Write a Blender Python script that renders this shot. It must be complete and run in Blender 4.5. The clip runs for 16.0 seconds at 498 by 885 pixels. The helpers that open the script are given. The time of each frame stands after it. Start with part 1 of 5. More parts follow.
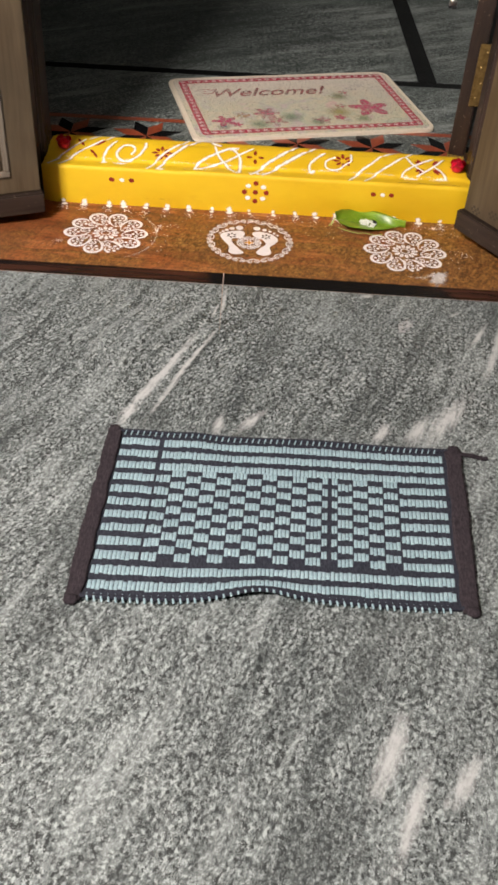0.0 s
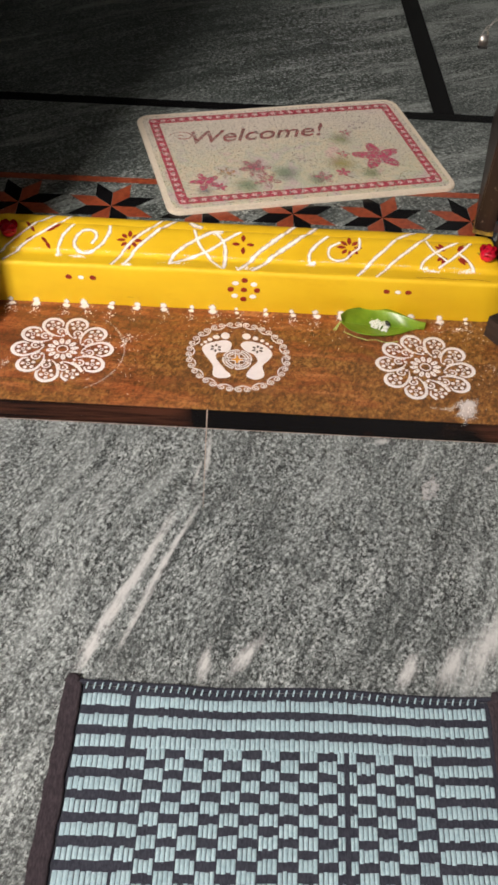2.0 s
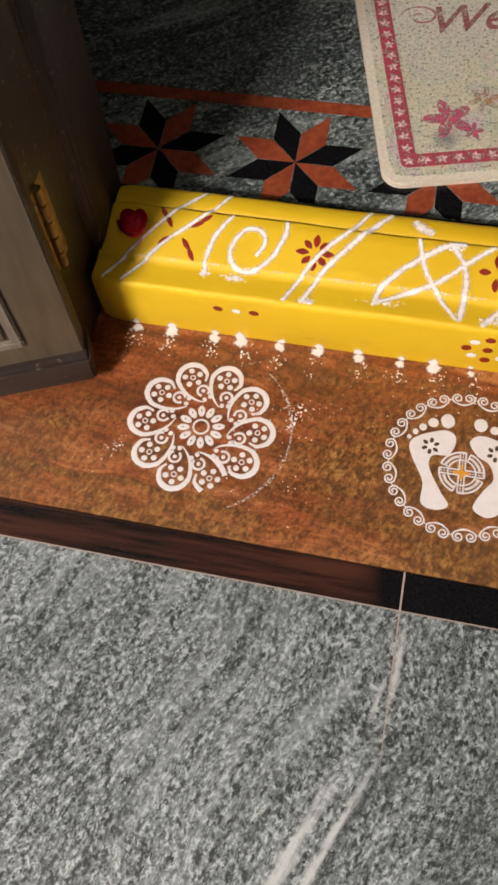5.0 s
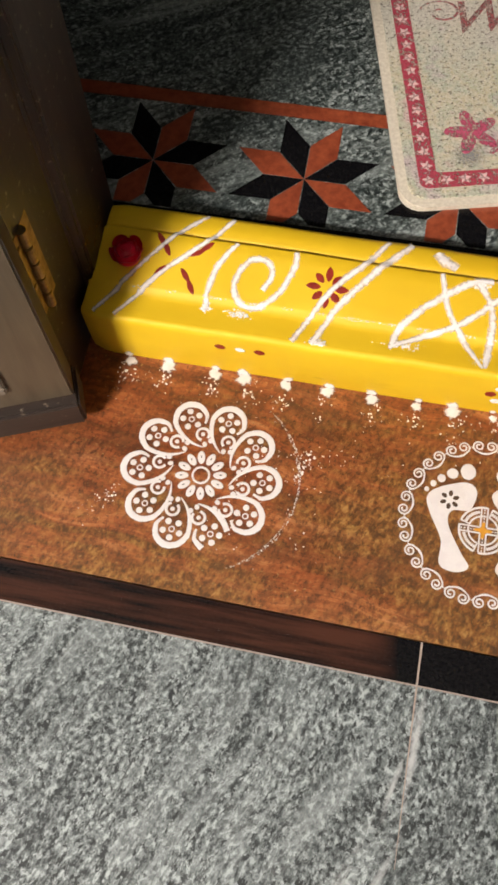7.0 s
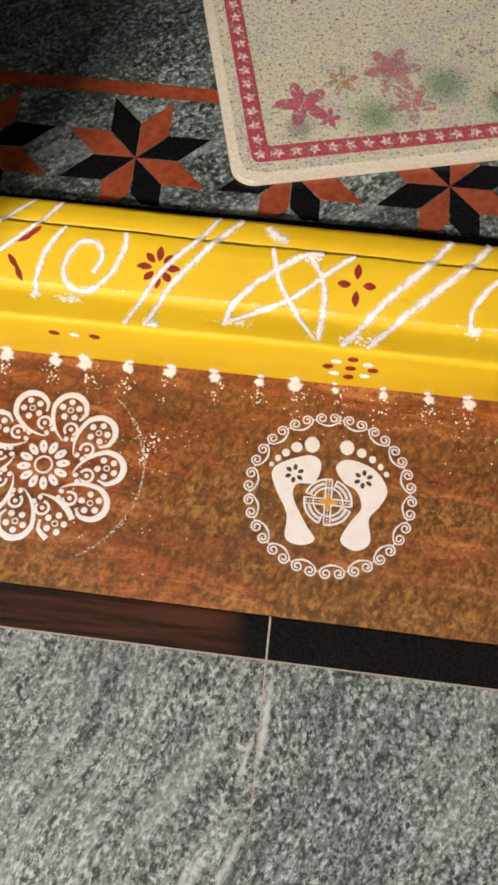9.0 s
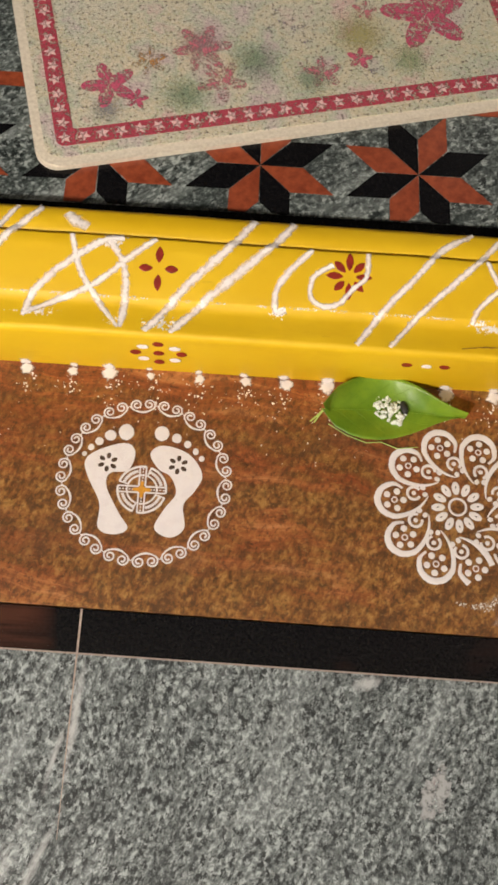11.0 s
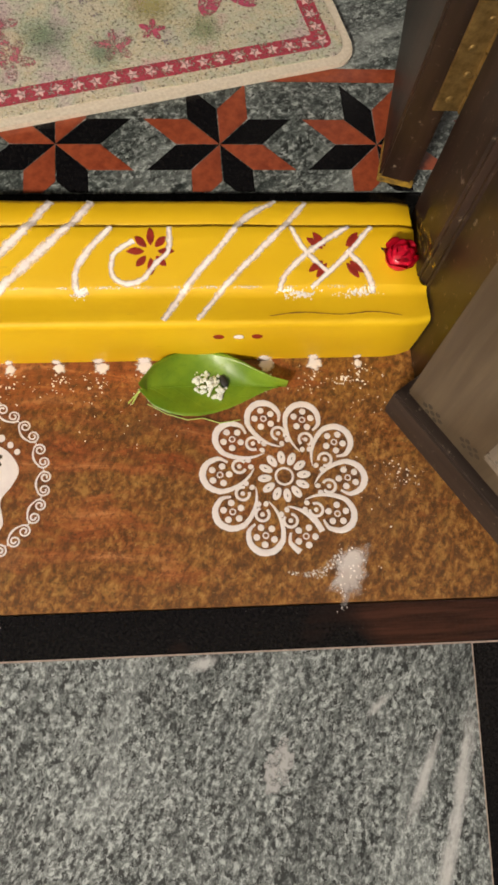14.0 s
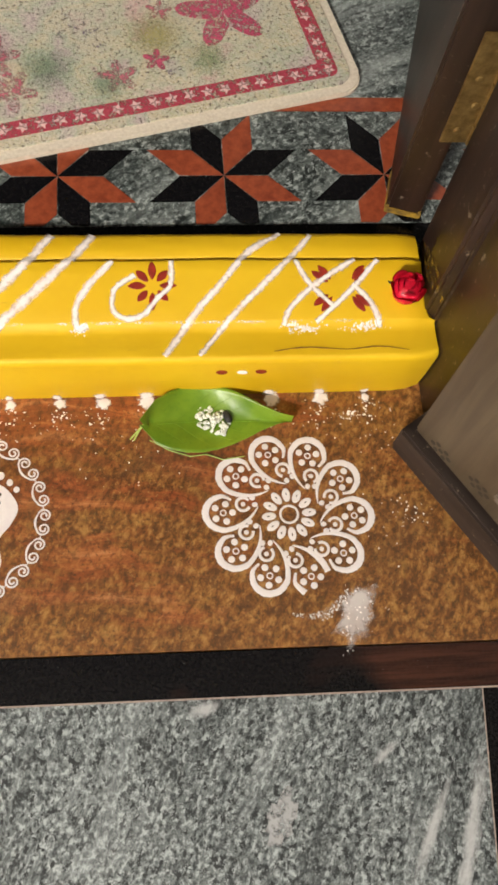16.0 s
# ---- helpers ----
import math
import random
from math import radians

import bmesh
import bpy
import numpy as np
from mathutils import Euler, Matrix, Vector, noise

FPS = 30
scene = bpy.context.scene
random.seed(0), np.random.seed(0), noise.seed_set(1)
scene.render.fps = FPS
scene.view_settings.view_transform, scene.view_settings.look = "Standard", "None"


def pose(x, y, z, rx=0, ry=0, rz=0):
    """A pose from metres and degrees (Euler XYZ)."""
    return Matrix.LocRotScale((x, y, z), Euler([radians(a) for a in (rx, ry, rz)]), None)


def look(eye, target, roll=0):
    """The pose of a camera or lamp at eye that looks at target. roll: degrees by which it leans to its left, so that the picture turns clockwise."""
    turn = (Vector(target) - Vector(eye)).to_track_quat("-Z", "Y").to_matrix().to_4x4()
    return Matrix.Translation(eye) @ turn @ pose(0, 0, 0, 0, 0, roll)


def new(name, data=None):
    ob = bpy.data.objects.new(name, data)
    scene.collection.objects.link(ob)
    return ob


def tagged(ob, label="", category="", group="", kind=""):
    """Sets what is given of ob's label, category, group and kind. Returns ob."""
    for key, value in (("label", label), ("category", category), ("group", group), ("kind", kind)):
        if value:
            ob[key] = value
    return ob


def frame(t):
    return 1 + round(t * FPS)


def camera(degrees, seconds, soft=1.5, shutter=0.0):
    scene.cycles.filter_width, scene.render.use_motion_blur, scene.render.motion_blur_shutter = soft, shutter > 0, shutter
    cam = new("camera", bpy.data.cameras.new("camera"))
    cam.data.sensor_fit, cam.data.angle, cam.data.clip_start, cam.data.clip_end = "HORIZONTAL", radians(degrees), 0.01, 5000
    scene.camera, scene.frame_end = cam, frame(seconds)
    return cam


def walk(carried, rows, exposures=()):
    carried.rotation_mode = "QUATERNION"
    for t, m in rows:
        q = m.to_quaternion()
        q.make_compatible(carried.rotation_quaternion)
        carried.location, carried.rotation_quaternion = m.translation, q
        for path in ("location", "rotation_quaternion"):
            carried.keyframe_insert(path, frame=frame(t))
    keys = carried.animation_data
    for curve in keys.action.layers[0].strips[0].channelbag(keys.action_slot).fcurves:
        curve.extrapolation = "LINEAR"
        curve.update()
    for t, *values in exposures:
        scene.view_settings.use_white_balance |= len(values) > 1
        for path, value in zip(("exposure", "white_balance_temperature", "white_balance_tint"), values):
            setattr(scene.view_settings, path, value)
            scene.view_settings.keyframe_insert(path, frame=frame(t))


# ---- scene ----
cam = camera(30.1, 16.0, soft=3.0)
PATH = [
    (0, (-0.019, -0.126, 0.986), (0.021, 1.376, -0.334), 4.0),
    (0.5, (-0.067, 0.067, 0.996), (0.101, 1.462, -0.427), 5.1),
    (1, (-0.077, 0.155, 1.068), (0.077, 1.508, -0.397), 2.4),
    (1.5, (-0.071, 0.277, 1.085), (0.053, 1.693, -0.321), 1.2),
    (2, (-0.046, 0.412, 1.08), (0.041, 1.79, -0.367), 4.9),
    (2.5, (-0.027, 0.561, 1.047), (-0.039, 1.898, -0.441), 5.7),
    (3, (-0.02, 0.691, 1.025), (-0.089, 1.899, -0.568), 2.4),
    (3.5, (-0.037, 0.848, 1.002), (-0.129, 1.97, -0.652), 2.1),
    (4, (-0.084, 0.964, 1.008), (-0.108, 2.002, -0.701), 4.5),
    (4.5, (-0.097, 1.073, 0.996), (-0.306, 2.017, -0.754), -4.4),
    (4.7, (-0.102, 1.124, 0.988), (-0.362, 2.012, -0.785), -6.3),
    (6.8, (-0.15, 1.314, 0.946), (-0.383, 2.042, -0.902), -6.7),
    (7, (-0.164, 1.32, 0.946), (-0.359, 2.054, -0.904), -4.3),
    (7.5, (-0.153, 1.329, 0.946), (-0.328, 2.056, -0.909), -3.9),
    (8, (-0.139, 1.33, 0.944), (-0.287, 2.048, -0.917), -2.3),
    (8.5, (-0.117, 1.334, 0.944), (-0.216, 2.054, -0.919), 0.3),
    (9, (-0.075, 1.337, 0.939), (-0.109, 2.055, -0.927), 3.6),
    (9.5, (-0.033, 1.34, 0.935), (-0.009, 2.021, -0.945), 6.7),
    (9.7, (-0.02, 1.344, 0.935), (0.026, 2.025, -0.945), 8.4),
    (11.8, (0.107, 1.355, 0.931), (0.205, 2.055, -0.939), 9.1),
    (12, (0.109, 1.355, 0.93), (0.23, 2.047, -0.942), 10.4),
    (12.5, (0.12, 1.352, 0.924), (0.277, 2.038, -0.948), 12.8),
    (13, (0.14, 1.346, 0.917), (0.319, 2.039, -0.951), 13.9),
    (13.5, (0.15, 1.343, 0.913), (0.394, 2.031, -0.949), 17.5),
    (14, (0.17, 1.346, 0.913), (0.432, 2.029, -0.948), 17.9),
    (14.5, (0.181, 1.35, 0.911), (0.471, 2.027, -0.948), 19.4),
    (15, (0.186, 1.356, 0.908), (0.474, 2.017, -0.957), 19.6),
    (15.5, (0.192, 1.362, 0.903), (0.444, 2.02, -0.97), 17.8),
    (16, (0.187, 1.374, 0.903), (0.413, 2.089, -0.951), 14.7),
]
walk(cam, [(t, look(eye, target, roll)) for t, eye, target, roll in PATH],
     [(0, 0.29, 6550, 15), (0.5, 0.33, 6550, 15), (1.5, 0.28, 6550, 15), (2.5, 0.26, 6550, 16), (3.5, 0.14, 6550, 16), (4.7, 0.10, 6500, 15), (7, 0.33, 6500, 12), (9, 0.24, 6600, 11),
      (12.5, 0.10, 6900, 13), (14, 0.18, 7000, 13), (15, 0.18, 7000, 13), (16, 0.34, 6650, 11)])

# ---- light: a warm-white tube on the porch ceiling, a weak added fill in the hall ----
world = bpy.data.worlds.new("world")
world.use_nodes = True
world.node_tree.nodes["Background"].inputs[0].default_value = (0.75, 0.85, 1.0, 1)
world.node_tree.nodes["Background"].inputs[1].default_value = 0.02
scene.world = world


def area(name, m, sx, sy, watts, colour):
    d = bpy.data.lights.new(name, "AREA")
    d.shape, d.size, d.size_y, d.energy, d.color = "RECTANGLE", sx, sy, watts, colour
    ob = new(name, d)
    ob.matrix_world = m
    return ob


area("porch_tube_light", look((-1.30, -0.28, 2.13), (0.15, 2.1, 0.9)), 0.80, 0.10, 176, (1.0, 0.94, 0.865))
# added fill with no fitting; it only lifts the hall's darkness a little
area("hall_tube_light", look((1.6, 4.6, 2.5), (0.6, 3.2, 0)), 1.0, 0.12, 4, (1.0, 0.95, 0.88))


# ---- materials ----
class Nodes:
    """A short way to write node materials."""

    def __init__(self, name):
        self.m = bpy.data.materials.new(name)
        self.m.use_nodes = True
        self.t = self.m.node_tree
        self.b = self.t.nodes["Principled BSDF"]
        self.co = self.t.nodes.new("ShaderNodeTexCoord").outputs["Object"]

    def link(self, a, b):
        self.t.links.new(a, b)

    def put(self, socket, value):
        if isinstance(value, bpy.types.NodeSocket):
            self.link(value, socket)
        else:
            socket.default_value = value

    def map(self, scale=(1, 1, 1), turn=0.0, at=(0, 0, 0), src=None):
        n = self.t.nodes.new("ShaderNodeMapping")
        n.vector_type = "TEXTURE"
        self.link(src or self.co, n.inputs[0])
        n.inputs[1].default_value, n.inputs[2].default_value = at, (0, 0, radians(turn))
        n.inputs[3].default_value = scale
        return n.outputs[0]

    def noise(self, scale, detail=3.0, rough=0.55, src=None, distort=0.0, colour=False):
        n = self.t.nodes.new("ShaderNodeTexNoise")
        self.link(src or self.co, n.inputs["Vector"])
        n.inputs["Scale"].default_value, n.inputs["Detail"].default_value = scale, detail
        n.inputs["Roughness"].default_value, n.inputs["Distortion"].default_value = rough, distort
        return n.outputs["Color" if colour else "Fac"]

    def ramp(self, fac, *stops):
        n = self.t.nodes.new("ShaderNodeValToRGB")
        self.link(fac, n.inputs[0])
        e = n.color_ramp.elements
        while len(e) < len(stops):
            e.new(0.5)
        for el, (p, c) in zip(e, stops):
            el.position = p
            el.color = (c, c, c, 1) if isinstance(c, (int, float)) else (*c, 1)
        return n.outputs[0]

    def mix(self, fac, a, b, how="MIX"):
        n = self.t.nodes.new("ShaderNodeMix")
        n.data_type, n.blend_type = "RGBA", how
        self.put(n.inputs[0], fac)
        for sock, v in ((n.inputs[6], a), (n.inputs[7], b)):
            self.put(sock, v if isinstance(v, bpy.types.NodeSocket) else (*v, 1))
        return n.outputs[2]

    def math(self, op, a, b=0.0):
        n = self.t.nodes.new("ShaderNodeMath")
        n.operation = op
        self.put(n.inputs[0], a)
        self.put(n.inputs[1], b)
        return n.outputs[0]

    def random(self):
        return self.t.nodes.new("ShaderNodeObjectInfo").outputs["Random"]

    def bump(self, height, strength=0.3, distance=0.001):
        n = self.t.nodes.new("ShaderNodeBump")
        self.link(height, n.inputs["Height"])
        n.inputs["Strength"].default_value, n.inputs["Distance"].default_value = strength, distance
        self.link(n.outputs[0], self.b.inputs["Normal"])

    def done(self, colour, rough=0.5, metal=0.0, alpha=None, spec=0.5):
        self.put(self.b.inputs["Base Color"], colour if isinstance(colour, bpy.types.NodeSocket) else (*colour, 1))
        self.put(self.b.inputs["Roughness"], rough)
        self.b.inputs["Metallic"].default_value = metal
        self.b.inputs["Specular IOR Level"].default_value = spec
        if alpha is not None:
            self.link(alpha, self.b.inputs["Alpha"])
        return self.m


def granite(name, turn, dark, mid, light, veins=0.5, rough=0.4, grain=150, marks=()):
    n = Nodes(name)
    bend = n.noise(1.6, 2, colour=True)
    co = n.mix(0.10, n.co, bend)
    speck = n.noise(grain, 3, 0.66, src=n.map((1.3, 1, 1), turn, src=co), distort=0.2)
    fleck = n.noise(grain * 0.8, 4, 0.70, src=n.map((1.35, 1, 1), turn + 8, src=co), distort=0.2)
    fine = n.noise(grain * 1.7, 2, 0.6, src=n.map((1.25, 1, 1), turn))
    col = n.ramp(speck, (0.38, tuple(c * 1.6 for c in dark)), (0.46, mid), (0.53, tuple(c * 1.2 for c in mid)), (0.60, light))
    col = n.mix(n.ramp(fine, (0.56, 0.0), (0.70, 0.5)), col, light)
    # long foliation: broad bands, thin pale streaks and dark seams
    cloud = n.noise(3.2, 4, 0.6, src=n.map((2.5, 1, 1), turn))
    broad = n.noise(13, 6, 0.7, src=n.map((4.5, 1, 1), turn, src=co), distort=0.6)
    streak = n.noise(34, 6, 0.72, src=n.map((9, 1, 1), turn, src=co), distort=0.5)
    both = n.math("MULTIPLY", streak, n.math("ADD", cloud, 0.5))
    col = n.mix(n.ramp(broad, (0.48, 0.0), (0.66, 0.17)), col, tuple(c * 0.8 for c in light))
    col = n.mix(n.ramp(broad, (0.36, 0.34), (0.49, 0.0)), col, tuple(c * 1.7 for c in dark))
    col = n.mix(n.ramp(fleck, (0.42, 0.97), (0.468, 0.0)), col, tuple(c * 0.8 for c in dark))
    clump = n.noise(grain * 0.33, 5, 0.72, src=n.map((2.2, 1, 1), turn, src=co), distort=0.4)
    col = n.mix(n.ramp(clump, (0.38, 0.45), (0.49, 0.0)), col, tuple(c * 1.5 for c in dark))
    pale = tuple(min(1, c * 1.10) for c in light)
    patchy = n.math("MULTIPLY", n.ramp(both, (0.52, 0.0), (0.60, 0.5), (0.70, 1.0)), n.ramp(fine, (0.35, 0.5), (0.50, 1.0)))
    col = n.mix(n.math("MULTIPLY", patchy, veins), col, pale)
    col = n.mix(n.math("MULTIPLY", n.ramp(both, (0.35, 0.7), (0.46, 0.0)), n.ramp(fine, (0.45, 1.0), (0.6, 0.4))), col, tuple(c * 1.3 for c in dark))
    wobble = n.noise(60, 4, 0.7)
    shred = n.noise(150, 3, 0.65, src=n.map((5, 1, 1), turn))
    for x, y, length, width, angle in marks:
        d = n.t.nodes.new("ShaderNodeVectorMath")
        d.operation = "LENGTH"
        flat = n.t.nodes.new("ShaderNodeVectorMath")
        flat.operation = "MULTIPLY"
        n.link(n.map((length * 1.35, width * 1.6, 1), angle, (x, y, 0)), flat.inputs[0])
        flat.inputs[1].default_value = (1, 1, 0)
        n.link(flat.outputs[0], d.inputs[0])
        m = n.math("MULTIPLY", n.math("ADD", d.outputs["Value"], n.math("ADD", n.math("MULTIPLY", wobble, 0.7), n.math("MULTIPLY", shred, 1.2))), 0.5)
        col = n.mix(n.ramp(m, (0.54, 0.86), (0.86, 0.0)), col, (0.48, 0.49, 0.49))
    n.bump(fine, 0.12, 0.0004)
    return n.done(col, n.ramp(speck, (0.3, rough - 0.06), (0.7, rough + 0.12)))


VEINS = [(0.345, 1.080, 0.085, 0.016, 56), (0.188, 0.450, 0.075, 0.013, 67), (0.207, 0.380, 0.075, 0.009, 68), (0.273, 0.423, 0.05, 0.010, 56), (-0.140, 1.175, 0.16, 0.008, 68),
         (-0.120, 1.150, 0.13, 0.005, 70), (-0.040, 1.038, 0.035, 0.008, 82), (0.014, 1.050, 0.042, 0.009, 54), (0.237, 1.455, 0.016, 0.006, 15), (0.440, 1.335, 0.05, 0.005, 62), (0.230, 1.036, 0.035, 0.010, 60), (0.478, 1.330, 0.085, 0.007, 72), (0.452, 1.255, 0.060, 0.008, 70), (0.405, 1.405, 0.018, 0.004, 40),
         (-0.046, 1.410, 0.055, 0.004, 86), (-0.062, 1.370, 0.035, 0.003, 78), (-0.085, 1.240, 0.09, 0.004, 67), (-0.175, 1.105, 0.09, 0.006, 66), (0.290, 1.045, 0.05, 0.012, 60), (-0.19, 1.055, 0.05, 0.006, 72)]
M_PORCH = granite("porch_granite", 66, (0.016, 0.020, 0.021), (0.142, 0.162, 0.160), (0.40, 0.44, 0.44), 0.42, grain=250, marks=VEINS)
M_HALL = granite("hall_granite", 30, (0.012, 0.017, 0.016), (0.085, 0.102, 0.096), (0.38, 0.42, 0.40), 0.60, 0.36, 230)


def black_stone(name, painted):
    n = Nodes(name)
    col = n.ramp(n.noise(300, 3), (0.4, (0.004, 0.004, 0.005)), (0.75, (0.011, 0.010, 0.010)))
    if painted:
        brush = n.noise(60, 4, 0.6, src=n.map((14, 1, 1), 0))
        where = n.noise(4.2, 2)
        split = n.t.nodes.new("ShaderNodeSeparateXYZ")
        n.link(n.co, split.inputs[0])
        side = n.ramp(n.math("ADD", n.math("MULTIPLY", split.outputs[0], 0.5), n.math("MULTIPLY", where, 0.5)), (0.03, 0.7), (0.18, 0.85), (0.225, 0.0), (0.37, 0.0), (0.42, 0.75))
        mask = n.math("MULTIPLY", n.ramp(brush, (0.36, 0.0), (0.60, 1.0)), side)
        col = n.mix(mask, col, (0.075, 0.028, 0.017))
        dust = n.noise(700, 2, src=n.map((1, 1, 1)))
        col = n.mix(n.ramp(dust, (0.74, 0.0), (0.80, 0.35)), col, (0.6, 0.57, 0.53))
    n.bump(n.noise(220, 2), 0.04, 0.0002)
    return n.done(col, 0.26 if painted else 0.20, spec=0.22)


M_BAND = black_stone("black_granite_brushed", True)
M_BLACK = black_stone("black_granite", False)


def brown_floor():
    n = Nodes("ochre_painted_stone")
    place = n.t.nodes.new("ShaderNodeSeparateXYZ")
    n.link(n.co, place.inputs[0])
    sweep = n.mix(0.06, n.co, n.noise(5, 2, colour=True))
    brush = n.noise(46, 7, 0.74, src=n.map((11, 1, 1), -5, src=sweep), distort=0.5)
    wide = n.noise(17, 5, 0.7, src=n.map((6, 1, 1), -7, src=sweep), distort=0.4)
    grain = n.noise(150, 4, 0.68, src=n.map((1.5, 1, 1), 66), distort=0.3)
    fleck = n.noise(230, 3, 0.6)
    cloud = n.noise(52, 6, 0.76, src=n.map((1.2, 1, 1), 66), distort=0.3)
    patch = n.noise(6.0, 6, 0.74, src=n.map((2.6, 1, 1), -4))
    # the red coat was brushed on along the sill and over the hinge corner
    along = n.math("MULTIPLY", n.math("SUBTRACT", place.outputs[1], 1.635), 0.85)
    corner = n.math("MULTIPLY", n.math("ADD", place.outputs[0], 0.05), -0.17)
    patch = n.math("ADD", patch, n.math("ADD", along, corner))
    ochre = n.ramp(grain, (0.38, (0.085, 0.038, 0.012)), (0.47, (0.180, 0.074, 0.019)), (0.55, (0.265, 0.116, 0.031)), (0.65, (0.40, 0.215, 0.066)))
    ochre = n.mix(n.ramp(cloud, (0.40, 0.70), (0.49, 0.0)), ochre, (0.080, 0.034, 0.013))
    ochre = n.mix(n.ramp(cloud, (0.53, 0.0), (0.66, 0.6)), ochre, (0.40, 0.22, 0.060))
    red = n.ramp(brush, (0.38, (0.105, 0.024, 0.010)), (0.48, (0.24, 0.056, 0.018)), (0.56, (0.36, 0.105, 0.034)), (0.66, (0.52, 0.22, 0.085)))
    red = n.mix(n.ramp(wide, (0.40, 0.55), (0.52, 0.0)), red, (0.115, 0.030, 0.012))
    red = n.mix(n.ramp(grain, (0.40, 0.45), (0.48, 0.0)), red, (0.060, 0.024, 0.010))
    red = n.mix(n.ramp(cloud, (0.38, 0.40), (0.47, 0.0)), red, (0.085, 0.028, 0.012))
    edge = n.math("ADD", patch, n.math("ADD", n.math("MULTIPLY", n.math("SUBTRACT", brush, 0.5), 0.55), n.math("MULTIPLY", n.math("SUBTRACT", wide, 0.5), 0.55)))
    col = n.mix(n.ramp(edge, (0.43, 0.06), (0.60, 0.86)), ochre, red)
    col = n.mix(n.ramp(fleck, (0.35, 0.60), (0.43, 0.0)), col, (0.045, 0.022, 0.012))
    col = n.mix(n.ramp(fleck, (0.60, 0.0), (0.72, 0.4)), col, (0.52, 0.35, 0.14))
    soil = n.noise(9, 6, 0.75, src=n.map((1.6, 1, 1), 40), distort=0.6)
    col = n.mix(n.ramp(soil, (0.36, 0.45), (0.49, 0.0)), col, (0.075, 0.036, 0.018))
    n.bump(n.mix(0.5, brush, grain), 0.22, 0.0006)
    return n.done(col, n.ramp(patch, (0.4, 0.44), (0.65, 0.34)))


M_BROWN = brown_floor()


def yellow_paint():
    n = Nodes("turmeric_yellow_paint")
    soft = n.noise(7, 4, 0.6, src=n.map((2, 1, 1)))
    col = n.ramp(soft, (0.3, (0.71, 0.425, 0.005)), (0.7, (0.84, 0.545, 0.012)))
    scuff = n.noise(70, 5, 0.7, src=n.map((5, 1, 1)))
    col = n.mix(n.ramp(scuff, (0.66, 0.0), (0.78, 0.55)), col, (0.42, 0.21, 0.02))
    n.bump(n.noise(120, 4, src=n.map((4, 1, 1))), 0.18, 0.0008)
    worn = n.noise(16, 5, 0.7, src=n.map((3, 1, 1)))
    col = n.mix(n.ramp(worn, (0.60, 0.0), (0.76, 0.35)), col, (0.62, 0.33, 0.006))
    return n.done(col, n.ramp(soft, (0.3, 0.50), (0.7, 0.64)))


M_YELLOW = yellow_paint()


def wood(name, dark, light, rough, turn_axis="z", worn=0.0):
    n = Nodes(name)
    sc = {"z": (1, 1, 14), "x": (14, 1, 1)}[turn_axis]
    grain = n.noise(70, 4, 0.6, src=n.map(sc), distort=0.5)
    col = n.ramp(grain, (0.3, dark), (0.7, light))
    big = n.noise(5, 3)
    col = n.mix(n.ramp(big, (0.35, 0.35), (0.65, 0.0)), col, tuple(c * 0.5 for c in dark))
    if worn:
        chips = n.noise(120, 5, 0.7)
        col = n.mix(n.ramp(chips, (0.61, 0.0), (0.70, worn)), col, (0.36, 0.28, 0.20))
    n.bump(grain, 0.15, 0.0006)
    return n.done(col, rough)


M_JAMB = wood("dark_stained_wood", (0.011, 0.006, 0.004), (0.046, 0.023, 0.015), 0.42, worn=0.6)
M_LEAF = wood("grey_brown_varnished_board", (0.068, 0.046, 0.026), (0.125, 0.092, 0.056), 0.34)
M_RAIL = wood("dark_bottom_rail", (0.014, 0.009, 0.007), (0.050, 0.032, 0.024), 0.45, "x", worn=0.45)
M_BEAD = wood("pale_bead", (0.16, 0.13, 0.10), (0.26, 0.22, 0.17), 0.4)


def plain(name, a, b, scale, rough, metal=0.0, bump=0.2):
    n = Nodes(name)
    f = n.noise(scale, 4, 0.6)
    col = n.ramp(f, (0.3, a), (0.7, b))
    n.bump(f, bump, 0.0006)
    return n.done(col, rough, metal)


M_MOTIF = plain("faded_dark_stencil", (0.030, 0.022, 0.015), (0.065, 0.050, 0.034), 250, 0.5)
M_BRASS = plain("aged_brass", (0.17, 0.105, 0.035), (0.42, 0.28, 0.10), 90, 0.46, 0.75)
M_STEEL = plain("worn_steel", (0.35, 0.34, 0.32), (0.55, 0.54, 0.52), 200, 0.35, 0.9)
M_PLASTER = plain("buff_wall_paint", (0.36, 0.32, 0.26), (0.46, 0.42, 0.35), 6, 0.7)
M_HALLWALL = plain("slate_green_wall_paint", (0.12, 0.14, 0.13), (0.18, 0.20, 0.185), 6, 0.7)
M_CEIL = plain("dull_ceiling_paint", (0.50, 0.49, 0.46), (0.58, 0.57, 0.54), 5, 0.8)
M_MORTAR = plain("grey_mortar", (0.16, 0.15, 0.14), (0.30, 0.29, 0.27), 180, 0.9)
M_GROUT = plain("pale_grout", (0.30, 0.22, 0.18), (0.46, 0.37, 0.32), 200, 0.8)
M_TERRA = plain("red_oxide_tile", (0.19, 0.032, 0.014), (0.37, 0.085, 0.034), 90, 0.3, bump=0.1)
M_TUBE = Nodes("tube_glass")
M_TUBE.b.inputs["Emission Color"].default_value = (1, 0.93, 0.82, 1)
M_TUBE.b.inputs["Emission Strength"].default_value = 4
M_TUBE = M_TUBE.done((0.9, 0.9, 0.9), 0.3)


